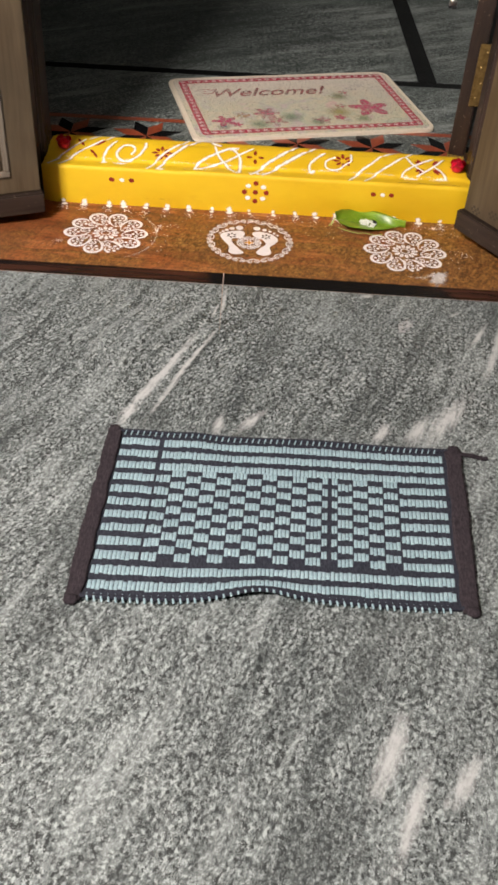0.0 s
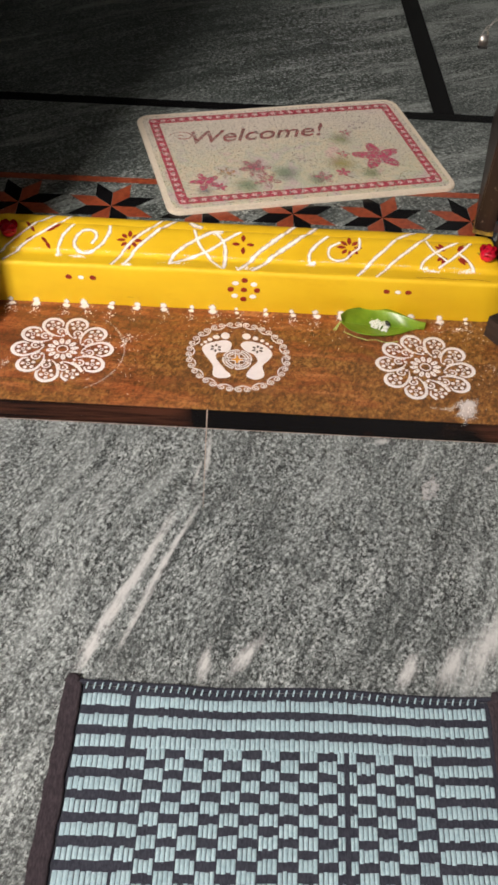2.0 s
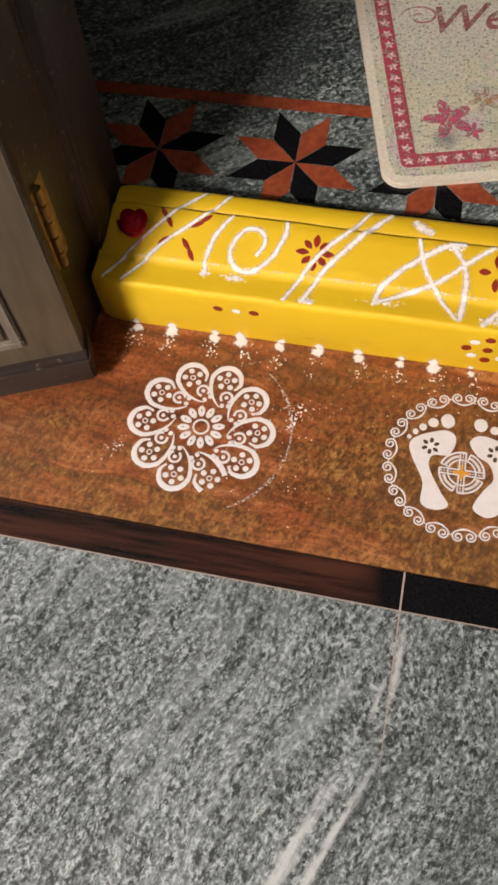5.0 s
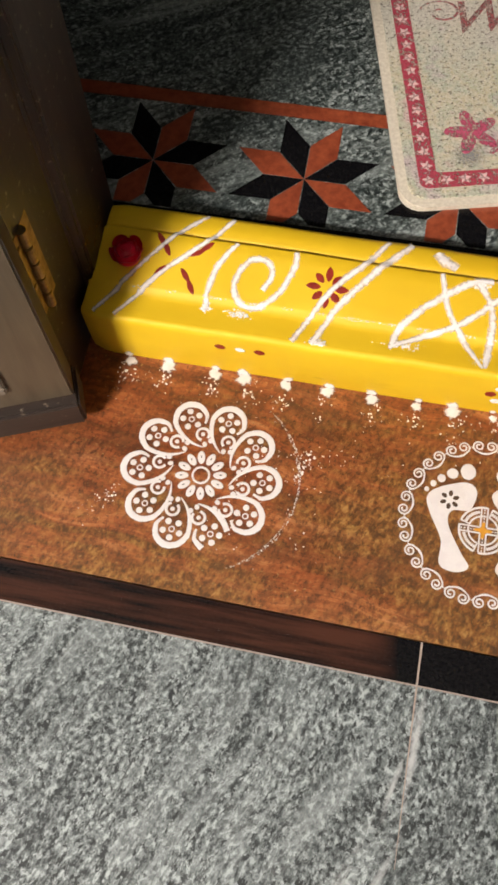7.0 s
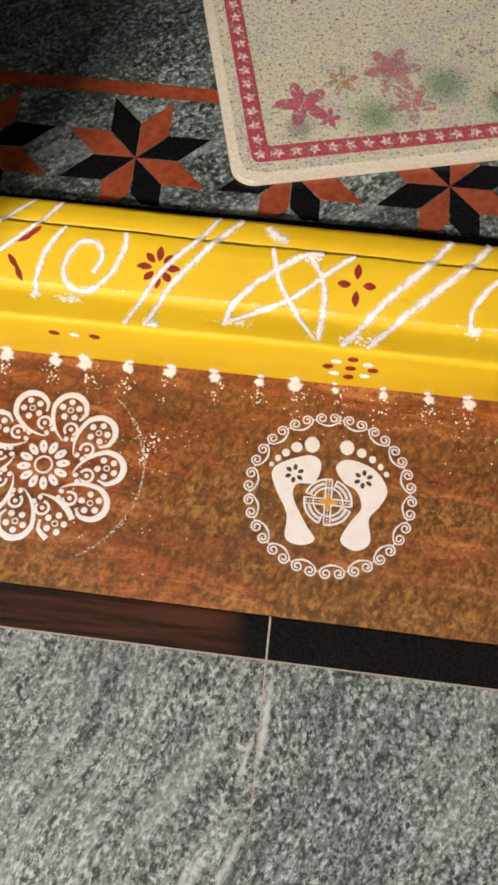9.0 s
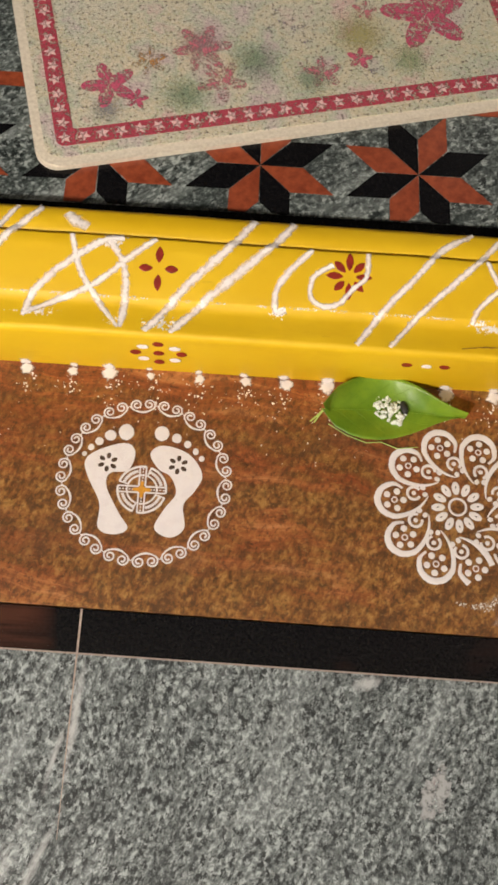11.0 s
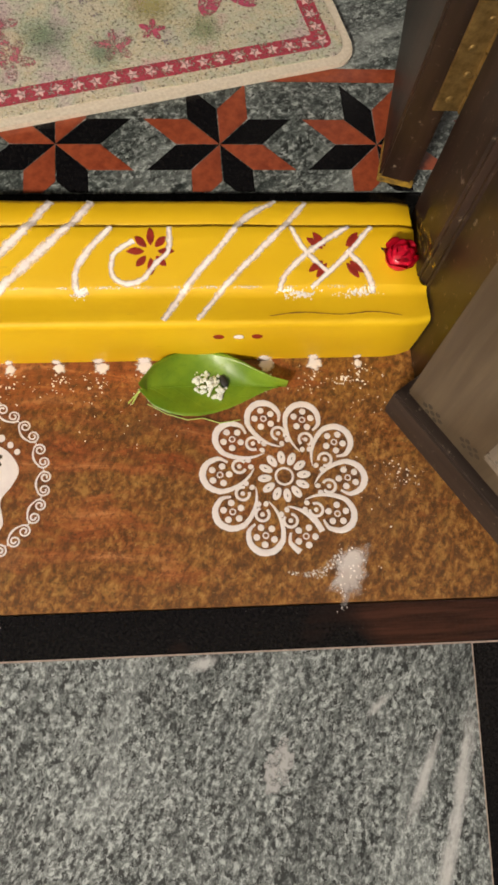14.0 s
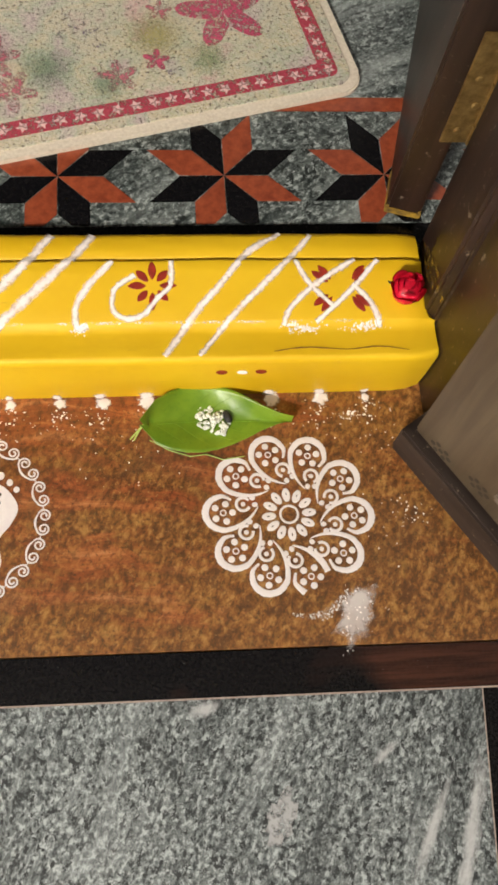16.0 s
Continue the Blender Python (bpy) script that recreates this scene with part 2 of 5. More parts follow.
# ---- mesh helpers ----
def mesh_of(name, bm, material, smooth=False):
    me = bpy.data.meshes.new(name)
    bmesh.ops.recalc_face_normals(bm, faces=bm.faces)
    if smooth:
        for f in bm.faces:
            f.smooth = True
    bm.to_mesh(me)
    bm.free()
    me.materials.append(material)
    return me


def part(name, bm, material, parent=None, label="", smooth=False):
    ob = new(name, mesh_of(name, bm, material, smooth))
    ob.parent = parent
    return tagged(ob, label)


def prism(poly, z0, z1, bevel=0.0):
    """A slab with the outline poly, from z0 to z1."""
    bm = bmesh.new()
    low = [bm.verts.new((x, y, z0)) for x, y in poly]
    top = [bm.verts.new((x, y, z1)) for x, y in poly]
    n = len(poly)
    bm.faces.new(low[::-1])
    cap = bm.faces.new(top)
    for i in range(n):
        bm.faces.new((low[i], low[(i + 1) % n], top[(i + 1) % n], top[i]))
    if bevel:
        bmesh.ops.bevel(bm, geom=list(cap.edges), offset=bevel, segments=2, affect="EDGES")
    return bm


def box(x0, x1, y0, y1, z0, z1, bevel=0.0):
    bm = prism([(x0, y0), (x1, y0), (x1, y1), (x0, y1)], z0, z1)
    if bevel:
        bmesh.ops.bevel(bm, geom=list(bm.edges), offset=bevel, segments=2, affect="EDGES")
    return bm


def join(*bms):
    out = bmesh.new()
    for b in bms:
        me = bpy.data.meshes.new("tmp")
        b.to_mesh(me)
        b.free()
        out.from_mesh(me)
        bpy.data.meshes.remove(me)
    return out


def empty(name, at=(0, 0, 0), rz=0.0):
    ob = new(name)
    ob.matrix_world = pose(*at, 0, 0, rz)
    return ob


def curve_points(ctrl, step=0.004, closed=False):
    """A smooth line through a few control points."""
    p = [Vector(c) for c in ctrl]
    n = len(p)
    if closed:
        get = lambda i: p[i % n]
    else:
        get = lambda i: p[max(0, min(n - 1, i))]
    out = []
    for i in range(n if closed else n - 1):
        a, b, c, d = get(i - 1), get(i), get(i + 1), get(i + 2)
        k = max(2, int((c - b).length / step))
        for j in range(k):
            t = j / k
            out.append(0.5 * ((2 * b) + (c - a) * t + (2 * a - 5 * b + 4 * c - d) * t * t + (3 * b - a - 3 * c + d) * t ** 3))
    if not closed:
        out.append(p[-1].copy())
    return out


# ---- setting: porch floor, threshold step, hall floor, walls ----
HALL = 0.066          # the hall floor lies this much above the porch
BAND_TILT = -0.016    # the inlay runs slightly askew to the sill


def inlay(y, x):
    return y + BAND_TILT * x


porch = tagged(part("floor_porch", box(-1.9, 2.0, -1.9, 1.80, -0.06, -0.012), M_MORTAR), "mortar bed under grey granite porch slabs", "floor", kind="structure")
strip_l = lambda y: 0.508 + (y - 1.461) * 0.069
pieces = [
    ("slab", M_PORCH, [(-1.9, -1.9), (-0.0508, -1.9), (-0.0508, inlay(1.467, -0.05)), (-1.9, inlay(1.467, -1.9))], "grey streaked granite slab"),
    ("slab", M_PORCH, [(-0.0507, -1.9), (strip_l(-1.9), -1.9), (strip_l(1.46), inlay(1.467, 0.508)), (-0.0507, inlay(1.467, -0.05))], "grey streaked granite slab"),
    ("border_strip", M_BLACK, [(strip_l(-1.9) + 0.0015, -1.9), (strip_l(-1.9) + 0.0445, -1.9), (0.5525, inlay(1.467, 0.5525)), (strip_l(1.46) + 0.0015, inlay(1.467, 0.508))], "polished black granite border strip"),
    ("slab", M_PORCH, [(strip_l(-1.9) + 0.0460, -1.9), (2.0, -1.9), (2.0, 1.80), (0.5560, 1.80), (0.5560, inlay(1.5125, 0.5560)), (0.5540, inlay(1.467, 0.5540))], "grey streaked granite slab"),
    ("border_strip", M_BAND, [(-1.9, inlay(1.4688, -1.9)), (-0.0515, inlay(1.4688, -0.05)), (-0.0515, inlay(1.5115, -0.05)), (-1.9, inlay(1.5115, -1.9))], "black granite edging brushed with brown paint"),
    ("border_strip", M_BAND, [(-0.0495, inlay(1.4688, -0.05)), (0.5525, inlay(1.4688, 0.5525)), (0.5505, inlay(1.5075, 0.5505)), (0.5465, inlay(1.5115, 0.5465)), (-0.0495, inlay(1.5115, -0.05))], "black granite edging brushed with brown paint"),
    ("painted_slab", M_BROWN, [(-1.9, inlay(1.5130, -1.9)), (0.5545, inlay(1.5130, 0.5545)), (0.5545, 1.80), (-1.9, 1.80)], "granite slab painted ochre and red-brown"),
]
part("grout", prism([(-0.0509, 1.30), (-0.0504, 1.30), (-0.0494, inlay(1.512, -0.05)), (-0.0516, inlay(1.512, -0.05))], -0.0125, 0.0002), M_GROUT, porch, "pale grout line between slabs")
part("grout", prism([(-1.9, inlay(1.4671, -1.9)), (0.5525, inlay(1.4671, 0.5525)), (0.5525, inlay(1.4687, 0.5525)), (-1.9, inlay(1.4687, -1.9))], -0.0125, -0.0004), M_GROUT, porch, "pale grout line before the black edging")
part("grout", prism([(strip_l(-1.9) + 0.0001, -1.9), (strip_l(-1.9) + 0.0014, -1.9), (strip_l(1.46) + 0.0014, inlay(1.4669, 0.508)), (strip_l(1.46) + 0.0001, inlay(1.4669, 0.508))], -0.0125, -0.0004), M_GROUT, porch, "pale grout line beside the black strip")
for nm, m, poly, lab in pieces:
    part(nm, prism(poly, -0.013, 0.0, 0.0 if m is M_PORCH else 0.0006), m, porch, lab)

hall = tagged(part("floor_hall", box(-1.9, 2.0, 1.90, 5.6, -0.06, HALL - 0.012), M_MORTAR), "mortar bed under dark grey granite hall floor", "floor", kind="structure")
TILT_H = 0.012


def hy(y, x):
    return y + TILT_H * x


def hall_piece(nm, m, x0, x1, y0, y1, lab, z=0.0):
    part(nm, prism([(x0, hy(y0, x0)), (x1, hy(y0, x1)), (x1, hy(y1, x1)), (x0, hy(y1, x0))], HALL - 0.0125, HALL + z, 0.0004), m, hall, lab)


# dark band behind the sill: black stone and the sill's shade coloured as one
hall_piece("border_strip", M_BLACK, -1.9, 2.0, 1.905, 1.9435, "black granite strip behind the sill, with the sill's shade in it")
hall_piece("star_bed", M_HALL, -1.9, 2.0, 1.9445, 2.0955, "grey granite band with inlaid stars")
hall_piece("border_strip", M_TERRA, -1.9, 2.0, 2.0965, 2.1155, "red oxide strip")
hall_piece("slab", M_HALL, -1.9, 2.0, 2.1165, 2.4265, "dark grey streaked granite slab")
hall_piece("border_strip", M_BLACK, -1.9, 2.0, 2.4280, 2.4620, "black granite strip")
hall_piece("slab", M_HALL, -1.9, 0.4485, 2.4635, 5.6, "dark grey streaked granite slab")
hall_piece("border_strip", M_BLACK, 0.4500, 0.5000, 2.4635, 5.6, "black granite strip")
hall_piece("slab", M_HALL, 0.5015, 2.0, 2.4635, 5.6, "dark grey streaked granite slab")

tagged(part("wall_front", join(box(-1.9, -0.575, 1.775, 1.93, 0.0, 2.75), box(0.595, 2.0, 1.775, 1.93, 0.0, 2.75), box(-0.575, 0.595, 1.775, 1.93, 2.12, 2.75)), M_PLASTER), "buff painted wall round the doorway", "wall", kind="structure")
for nm, b in (("wall_porch_left", (-1.5, -1.4, -1.9, 1.775)),
              ("wall_hall_left", (-2.0, -1.9, 1.93, 5.7)), ("wall_hall_right", (2.0, 2.1, 1.93, 5.7)), ("wall_hall_back", (-1.9, 2.0, 5.6, 5.7))):
    tagged(part(nm, box(*b, 0.0, 2.75), M_HALLWALL if "hall" in nm else M_PLASTER), "plain dull painted wall", "wall", kind="structure")
tagged(part("ceiling_porch", box(-2.0, 2.1, -2.0, 1.85, 2.75, 2.85), M_CEIL), "dull white painted porch ceiling", "ceiling", kind="structure")
tagged(part("ceiling_hall", box(-2.0, 2.1, 1.85, 5.7, 2.75, 2.85), M_CEIL), "dull white painted hall ceiling", "ceiling", kind="structure")

# ---- yellow sill ----
PROFILE = [(1.7785, 0.0), (1.7755, 0.030), (1.7745, 0.080), (1.7752, 0.0862), (1.7775, 0.0888), (1.7810, 0.0892), (1.7900, 0.0878), (1.8050, 0.0866), (1.8130, 0.0868), (1.8158, 0.0905), (1.8185, 0.0918),
           (1.8330, 0.0950), (1.8480, 0.0985), (1.8640, 0.1020), (1.8770, 0.1048), (1.8800, 0.1040), (1.8808, 0.1000), (1.8812, 0.0900), (1.8828, 0.0900), (1.8832, 0.0995), (1.8860, 0.1012),
           (1.8980, 0.1015), (1.9080, 0.1005), (1.9135, 0.0980), (1.9160, 0.0920), (1.9170, 0.0400)]


def sill_top(y):
    tops = [(1.7785, 0.0878)] + [p for p in PROFILE if 1.780 < p[0] < 1.9140 and not 1.8803 < p[0] < 1.8833]
    for (ya, za), (yb, zb) in zip(tops, tops[1:]):
        if y <= yb:
            return za + (zb - za) * max(0.0, y - ya) / (yb - ya)
    return tops[-1][1]


def sill_mesh(x0, x1):
    bm = bmesh.new()
    n = 90
    rows = []
    for i in range(n + 1):
        x = x0 + (x1 - x0) * i / n
        row = []
        for y, z in PROFILE:
            w = noise.noise((x * 9, y * 30, z * 30)) * 0.0009 + noise.noise((x * 40, y * 60, z * 60)) * 0.0004
            # both ends are worn round
            e = max(0.0, 1 - min(x - x0, x1 - x) / 0.022) ** 2
            back = 0.007 * e * max(0.0, min(1.0, (1.83 - y) / 0.05))
            lip = 0.0105 * max(0.0, min(1.0, (1.820 - y) / 0.004)) * ((1 if x > 0 else -0.5) * max(0.0, 1 - min(x - x0, x1 - x) / 0.022))
            row.append(bm.verts.new((x + lip, y + back + (w if z > 0.005 else 0), z - (0.005 * e if z > 0.07 else 0) + (w if z > 0.02 else 0))))
        rows.append(row)
    for a, b in zip(rows, rows[1:]):
        for j in range(len(PROFILE) - 1):
            bm.faces.new((a[j], b[j], b[j + 1], a[j + 1]))
        bm.faces.new((a[-1], b[-1], b[0], a[0]))
    for row in (rows[0], rows[-1]):
        for e in bm.faces.new(row).edges:
            e.smooth = False
    for a, b in zip(rows, rows[1:]):
        for j in (0, -1):
            bm.edges.get((a[j], b[j])).smooth = False
    return bm


sill = tagged(empty("door_sill", (0, 0, 0)), "raised door sill painted turmeric yellow with white powder strokes", "door sill")
sill_body = part("sill_body", sill_mesh(-0.4575, 0.4770), M_YELLOW, sill)
for f in sill_body.data.polygons:
    f.use_smooth = True

# ---- door frame and leaves ----
frame_ob = tagged(empty("door_frame"), "dark stained wooden door frame with worn edges", "door frame")


def jamb(x_in, sign, y_back, step):
    """An upright with a rebate for the outer leaf."""
    a, b = x_in, x_in + sign * 0.012
    c = x_in + sign * 0.105
    d = x_in + sign * step
    poly = [(b, 1.716), (b, 1.820), (a, 1.826), (a, 1.870), (d, 1.885), (d, y_back), (c, y_back), (c, 1.716)]
    if sign < 0:
        poly = poly[::-1]
    bm = prism(poly, 0.0, 2.06)
    bmesh.ops.bevel(bm, geom=[e for e in bm.edges if abs(e.verts[0].co.z - e.verts[1].co.z) > 1], offset=0.003, segments=2, affect="EDGES")
    return bm


part("jamb", jamb(-0.4580, -1, 1.934, 0.008), M_JAMB, frame_ob)
part("jamb", jamb(0.4775, 1, 1.925, 0.014), M_JAMB, frame_ob)
part("head", box(-0.563, 0.5825, 1.716, 1.930, 2.06, 2.13, 0.003), M_JAMB, frame_ob)


def outer_leaf(nm, at, rz, side, z0, lab):
    """A tall outer leaf: it leaves the hinge along +x; its seen face looks to -y."""
    leaf = tagged(empty(nm, at, rz), lab, "door")
    y0, y1 = (0.004, 0.038)
    part("board", box(0.0, 0.46, y0, y1, z0 + 0.046, 2.02, 0.002), M_LEAF, leaf)
    part("bottom_rail", box(-0.008, 0.464, -0.008, y1 + 0.004, z0, z0 + 0.0445, 0.003), M_RAIL, leaf, "dark wooden bottom rail")
    fx0, fx1, fz0, fz1, w = 0.100, 0.40, z0 + 0.085, 0.9, 0.012
    for b in ((fx0, fx1, fz0, fz0 + w), (fx0, fx1, fz1 - w, fz1), (fx0, fx0 + w, fz0 + w + 0.0005, fz1 - w - 0.0005), (fx1 - w, fx1, fz0 + w + 0.0005, fz1 - w - 0.0005)):
        part("bead", box(b[0], b[1], -0.002, 0.0055, b[2], b[3], 0.002), M_BEAD, leaf, "pale raised panel bead")
    part("panel", box(fx0 + w + 0.004, fx1 - w - 0.004, 0.000, 0.0055, fz0 + w + 0.004, fz1 - w - 0.004, 0.0015), M_LEAF, leaf)
    for u, z in ((0.034, 0.088), (0.084, 0.099)):
        for k in range(7):
            a = radians(60 * k)
            r = 0.0 if k == 6 else 0.0085
            bm = bmesh.new()
            bmesh.ops.create_circle(bm, cap_ends=True, segments=10, radius=0.0032)
            bmesh.ops.rotate(bm, matrix=Matrix.Rotation(radians(90), 3, "X"), verts=bm.verts)
            bmesh.ops.translate(bm, vec=(u + r * math.cos(a) * 1.3, 0.0036, z + r * math.sin(a) * 0.8), verts=bm.verts)
            part("printed_motif", bm, M_MOTIF, leaf, "faint dark stencilled flower")
    return leaf


outer_leaf("outer_door_leaf", (0.450, 1.700, 0.0), -56.5, 1, 0.030, "grey-brown panelled outer door leaf standing half open")
outer_leaf("outer_door_leaf", (-0.872, 1.512, 0.0), 22.0, -1, 0.024, "grey-brown panelled outer door leaf folded back to the wall")

# ---- hinges and inner leaves ----
def hinge(nm, at, rz, height, lab):
    """A butt hinge: two screwed plates and a knuckled pin, upright along z."""
    h = tagged(empty(nm, at, rz), lab, "hinge")
    part("plate", box(-0.030, -0.003, 0.0, 0.003, 0.0, height, 0.0008), M_BRASS, h)
    part("plate", box(0.003, 0.022, 0.0, 0.003, 0.0, height, 0.0008), M_BRASS, h)
    n = 5
    for i in range(n):
        bm = bmesh.new()
        bmesh.ops.create_cone(bm, cap_ends=True, segments=14, radius1=0.0052, radius2=0.0052, depth=height / n - 0.003)
        bmesh.ops.translate(bm, vec=(0, -0.002, (i + 0.5) * height / n), verts=bm.verts)
        part("knuckle", bm, M_BRASS, h)
    for i in range(4):
        bm = bmesh.new()
        bmesh.ops.create_uvsphere(bm, u_segments=10, v_segments=6, radius=0.0042)
        bmesh.ops.scale(bm, vec=(1, 0.35, 1), verts=bm.verts)
        bmesh.ops.translate(bm, vec=(-0.018 + (i % 2) * 0.007, -0.0005, height * (0.13 + 0.245 * i)), verts=bm.verts)
        part("screw", bm, M_BRASS, h)
    return h


hinge("hinge", (-0.4695, 1.745, 0.155), 90, 0.125, "aged brass butt hinge on the dark jamb")
hinge("hinge", (0.5050, 1.9440, 0.205), 0, 0.135, "aged brass butt hinge between jamb and inner leaf")

inner = tagged(empty("inner_door_leaf", (0.4530, 1.9570, 0), -15), "dark wooden inner door leaf opened into the hall", "door")
part("stile", box(0.0, 0.038, 0.0, 0.46, HALL + 0.012, 2.04, 0.003), M_JAMB, inner)
part("scuffed_foot", box(-0.0008, 0.0388, -0.0010, 0.05, HALL + 0.0105, HALL + 0.020, 0.001), plain("rubbed_yellow_paint", (0.10, 0.06, 0.02), (0.50, 0.30, 0.03), 90, 0.6), inner, "foot of the leaf rubbed with yellow paint")
inner_l = tagged(empty("inner_door_leaf", (-0.5050, 1.9600, 0), 40), "dark wooden inner door leaf opened into the hall", "door")
part("stile", box(-0.038, 0.0, 0.0, 0.44, HALL + 0.012, 2.04, 0.003), M_JAMB, inner_l)

tagged(part("trim", box(-0.4795, -0.4725, 1.9360, 1.9420, 0.285, 2.0, 0.001), M_CEIL), "thin cream edge strip on the back of the jamb", "trim", kind="structure")


# ---- padlock on its chain ----
def chain_link(bm_at, turn):
    pts = [(0.0024 * math.cos(a), 0.0, 0.0050 * math.sin(a)) for a in [2 * math.pi * i / 14 for i in range(15)]]
    bm = tube(pts, 0.0008, 6)
    bmesh.ops.rotate(bm, matrix=Matrix.Rotation(turn, 3, "Z"), verts=bm.verts)
    bmesh.ops.rotate(bm, matrix=Matrix.Rotation(radians(38), 3, "Y"), verts=bm.verts)
    bmesh.ops.translate(bm, vec=bm_at, verts=bm.verts)
    return bm


# ---- inlaid stars of the hall floor ----
ARM = 0.0488


def rhomb(k, grow=0.00075):
    a, b = radians(45 * k), radians(45 * (k + 1))
    u, v = Vector((math.cos(a), math.sin(a))), Vector((math.cos(b), math.sin(b)))
    pts = [Vector((0, 0)), u * ARM, (u + v) * ARM, v * ARM]
    mid = sum(pts, Vector((0, 0))) / 4
    return [tuple(p + (mid - p).normalized() * grow) for p in pts]


def cut_low(poly, y_min):
    """The outline with all below y_min cut off."""
    out = []
    for (ax, ay), (bx, by) in zip(poly, poly[1:] + poly[:1]):
        if ay >= y_min:
            out.append((ax, ay))
        if (ay >= y_min) != (by >= y_min):
            t = (y_min - ay) / (by - ay)
            out.append((ax + (bx - ax) * t, y_min))
    return out


star_mesh = []
for k in range(8):
    poly = cut_low(rhomb(k), -0.0625)
    star_mesh.append(mesh_of("tile", prism(poly, 0.0, 0.0009, 0.0003), M_TERRA if k % 2 else M_BLACK))
for i in range(-1, 7):
    x = -0.436 + 0.1797 * i
    for me in star_mesh:
        ob = new("tile", me)
        ob.parent = hall
        ob.matrix_world = pose(x, hy(2.0075, x), HALL - 0.0001, 0, 0, math.degrees(TILT_H))


# ---- powder drawings ----
def powder(name, tint, low, high, scale=420, cover=0.0, most=1.0):
    """Dry powder; with cover it thins out towards the edge of each stroke."""
    n = Nodes(name)
    f = n.noise(scale, 3, 0.65)
    blotch = n.noise(75, 4, 0.65)
    col = n.mix(n.ramp(blotch, (0.40, 0.22), (0.56, 0.0)), tint, (tint[0] * 0.80, tint[1] * 0.74, tint[2] * 0.76))
    n.bump(f, 0.5, 0.0008)
    if cover:
        at = n.t.nodes.new("ShaderNodeAttribute")
        at.attribute_name = "cover"
        mass = n.math("ADD", n.math("MULTIPLY", at.outputs["Fac"], cover), n.math("MULTIPLY", n.math("ADD", f, blotch), 0.5))
        return n.done(col, 0.92, alpha=n.ramp(mass, (low, 0.0), (high, most)), spec=0.1)
    return n.done(col, 0.92, alpha=n.ramp(f, (low, 0.0), (high, most)), spec=0.1)


M_CHALK = powder("white_rice_powder", (0.76, 0.715, 0.705), 0.72, 0.98, 380, 0.62, 0.97)
M_SOLE = powder("white_rice_powder_flat", (0.76, 0.715, 0.705), 0.18, 0.30)
M_STROKE = powder("white_powder_stroke", (0.93, 0.87, 0.83), 0.64, 1.16, 260, 0.56, 0.96)
M_DAB = powder("white_powder_dab", (0.90, 0.85, 0.81), 0.74, 1.40, 240, 0.85, 0.82)
M_HAZE = powder("thin_powder_haze", (0.88, 0.84, 0.81), 0.60, 1.50, 260, 0.80, 0.46)
M_FAINT = powder("thin_powder_dust", (0.78, 0.74, 0.69), 0.50, 0.60, 520)


def specks(spread_x, spread_y, count, seed, small=0.0004, large=0.0016, lift=None, x0=0.0, y0=0.0):
    """Grains of spilt powder, thick in the middle and thin outside."""
    rnd = random.Random(seed)
    verts, faces = [], []
    for _ in range(count):
        x, y = x0 + rnd.gauss(0, spread_x), y0 + rnd.gauss(0, spread_y)
        far = min(1.0, math.hypot((x - x0) / spread_x, (y - y0) / spread_y) / 2)
        r = rnd.uniform(small, large) * (1.25 - 0.7 * far)
        a0, k = rnd.uniform(0, 6.28), len(verts)
        for i in range(6):
            a, q = a0 + i * math.pi / 3, r * rnd.uniform(0.7, 1.2)
            px, py = x + q * math.cos(a), y + q * math.sin(a)
            verts.append((px, py, (lift(py) if lift else 0.0) + 0.0001))
        verts.append((x, y, (lift(y) if lift else 0.0) + 0.0003 + r * 0.35))
        faces += [(k + i, k + (i + 1) % 6, k + 6) for i in range(6)]
    me = bpy.data.meshes.new("powder_dab")
    me.from_pydata(verts, [], faces)
    me.materials.append(M_GRAINS)
    return me


M_GRAINS = plain("loose_white_powder", (0.78, 0.72, 0.68), (0.90, 0.85, 0.81), 300, 0.95)


def dust(nm, parent, m, rx, ry, count=46, seed=0):
    o = new(nm, specks(rx * 0.45, ry * 0.45, count, seed))
    o.parent, o.matrix_basis = parent, m
    return o


M_RED = plain("red_kumkum_paint", (0.20, 0.010, 0.004), (0.34, 0.024, 0.007), 160, 0.55)
M_CRACK = plain("bare_cracked_paint", (0.20, 0.09, 0.01), (0.40, 0.20, 0.02), 200, 0.7)
M_SAFFRON = plain("saffron_paste", (0.62, 0.26, 0.02), (0.78, 0.38, 0.04), 160, 0.7)
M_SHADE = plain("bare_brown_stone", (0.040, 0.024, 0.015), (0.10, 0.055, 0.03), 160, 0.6)


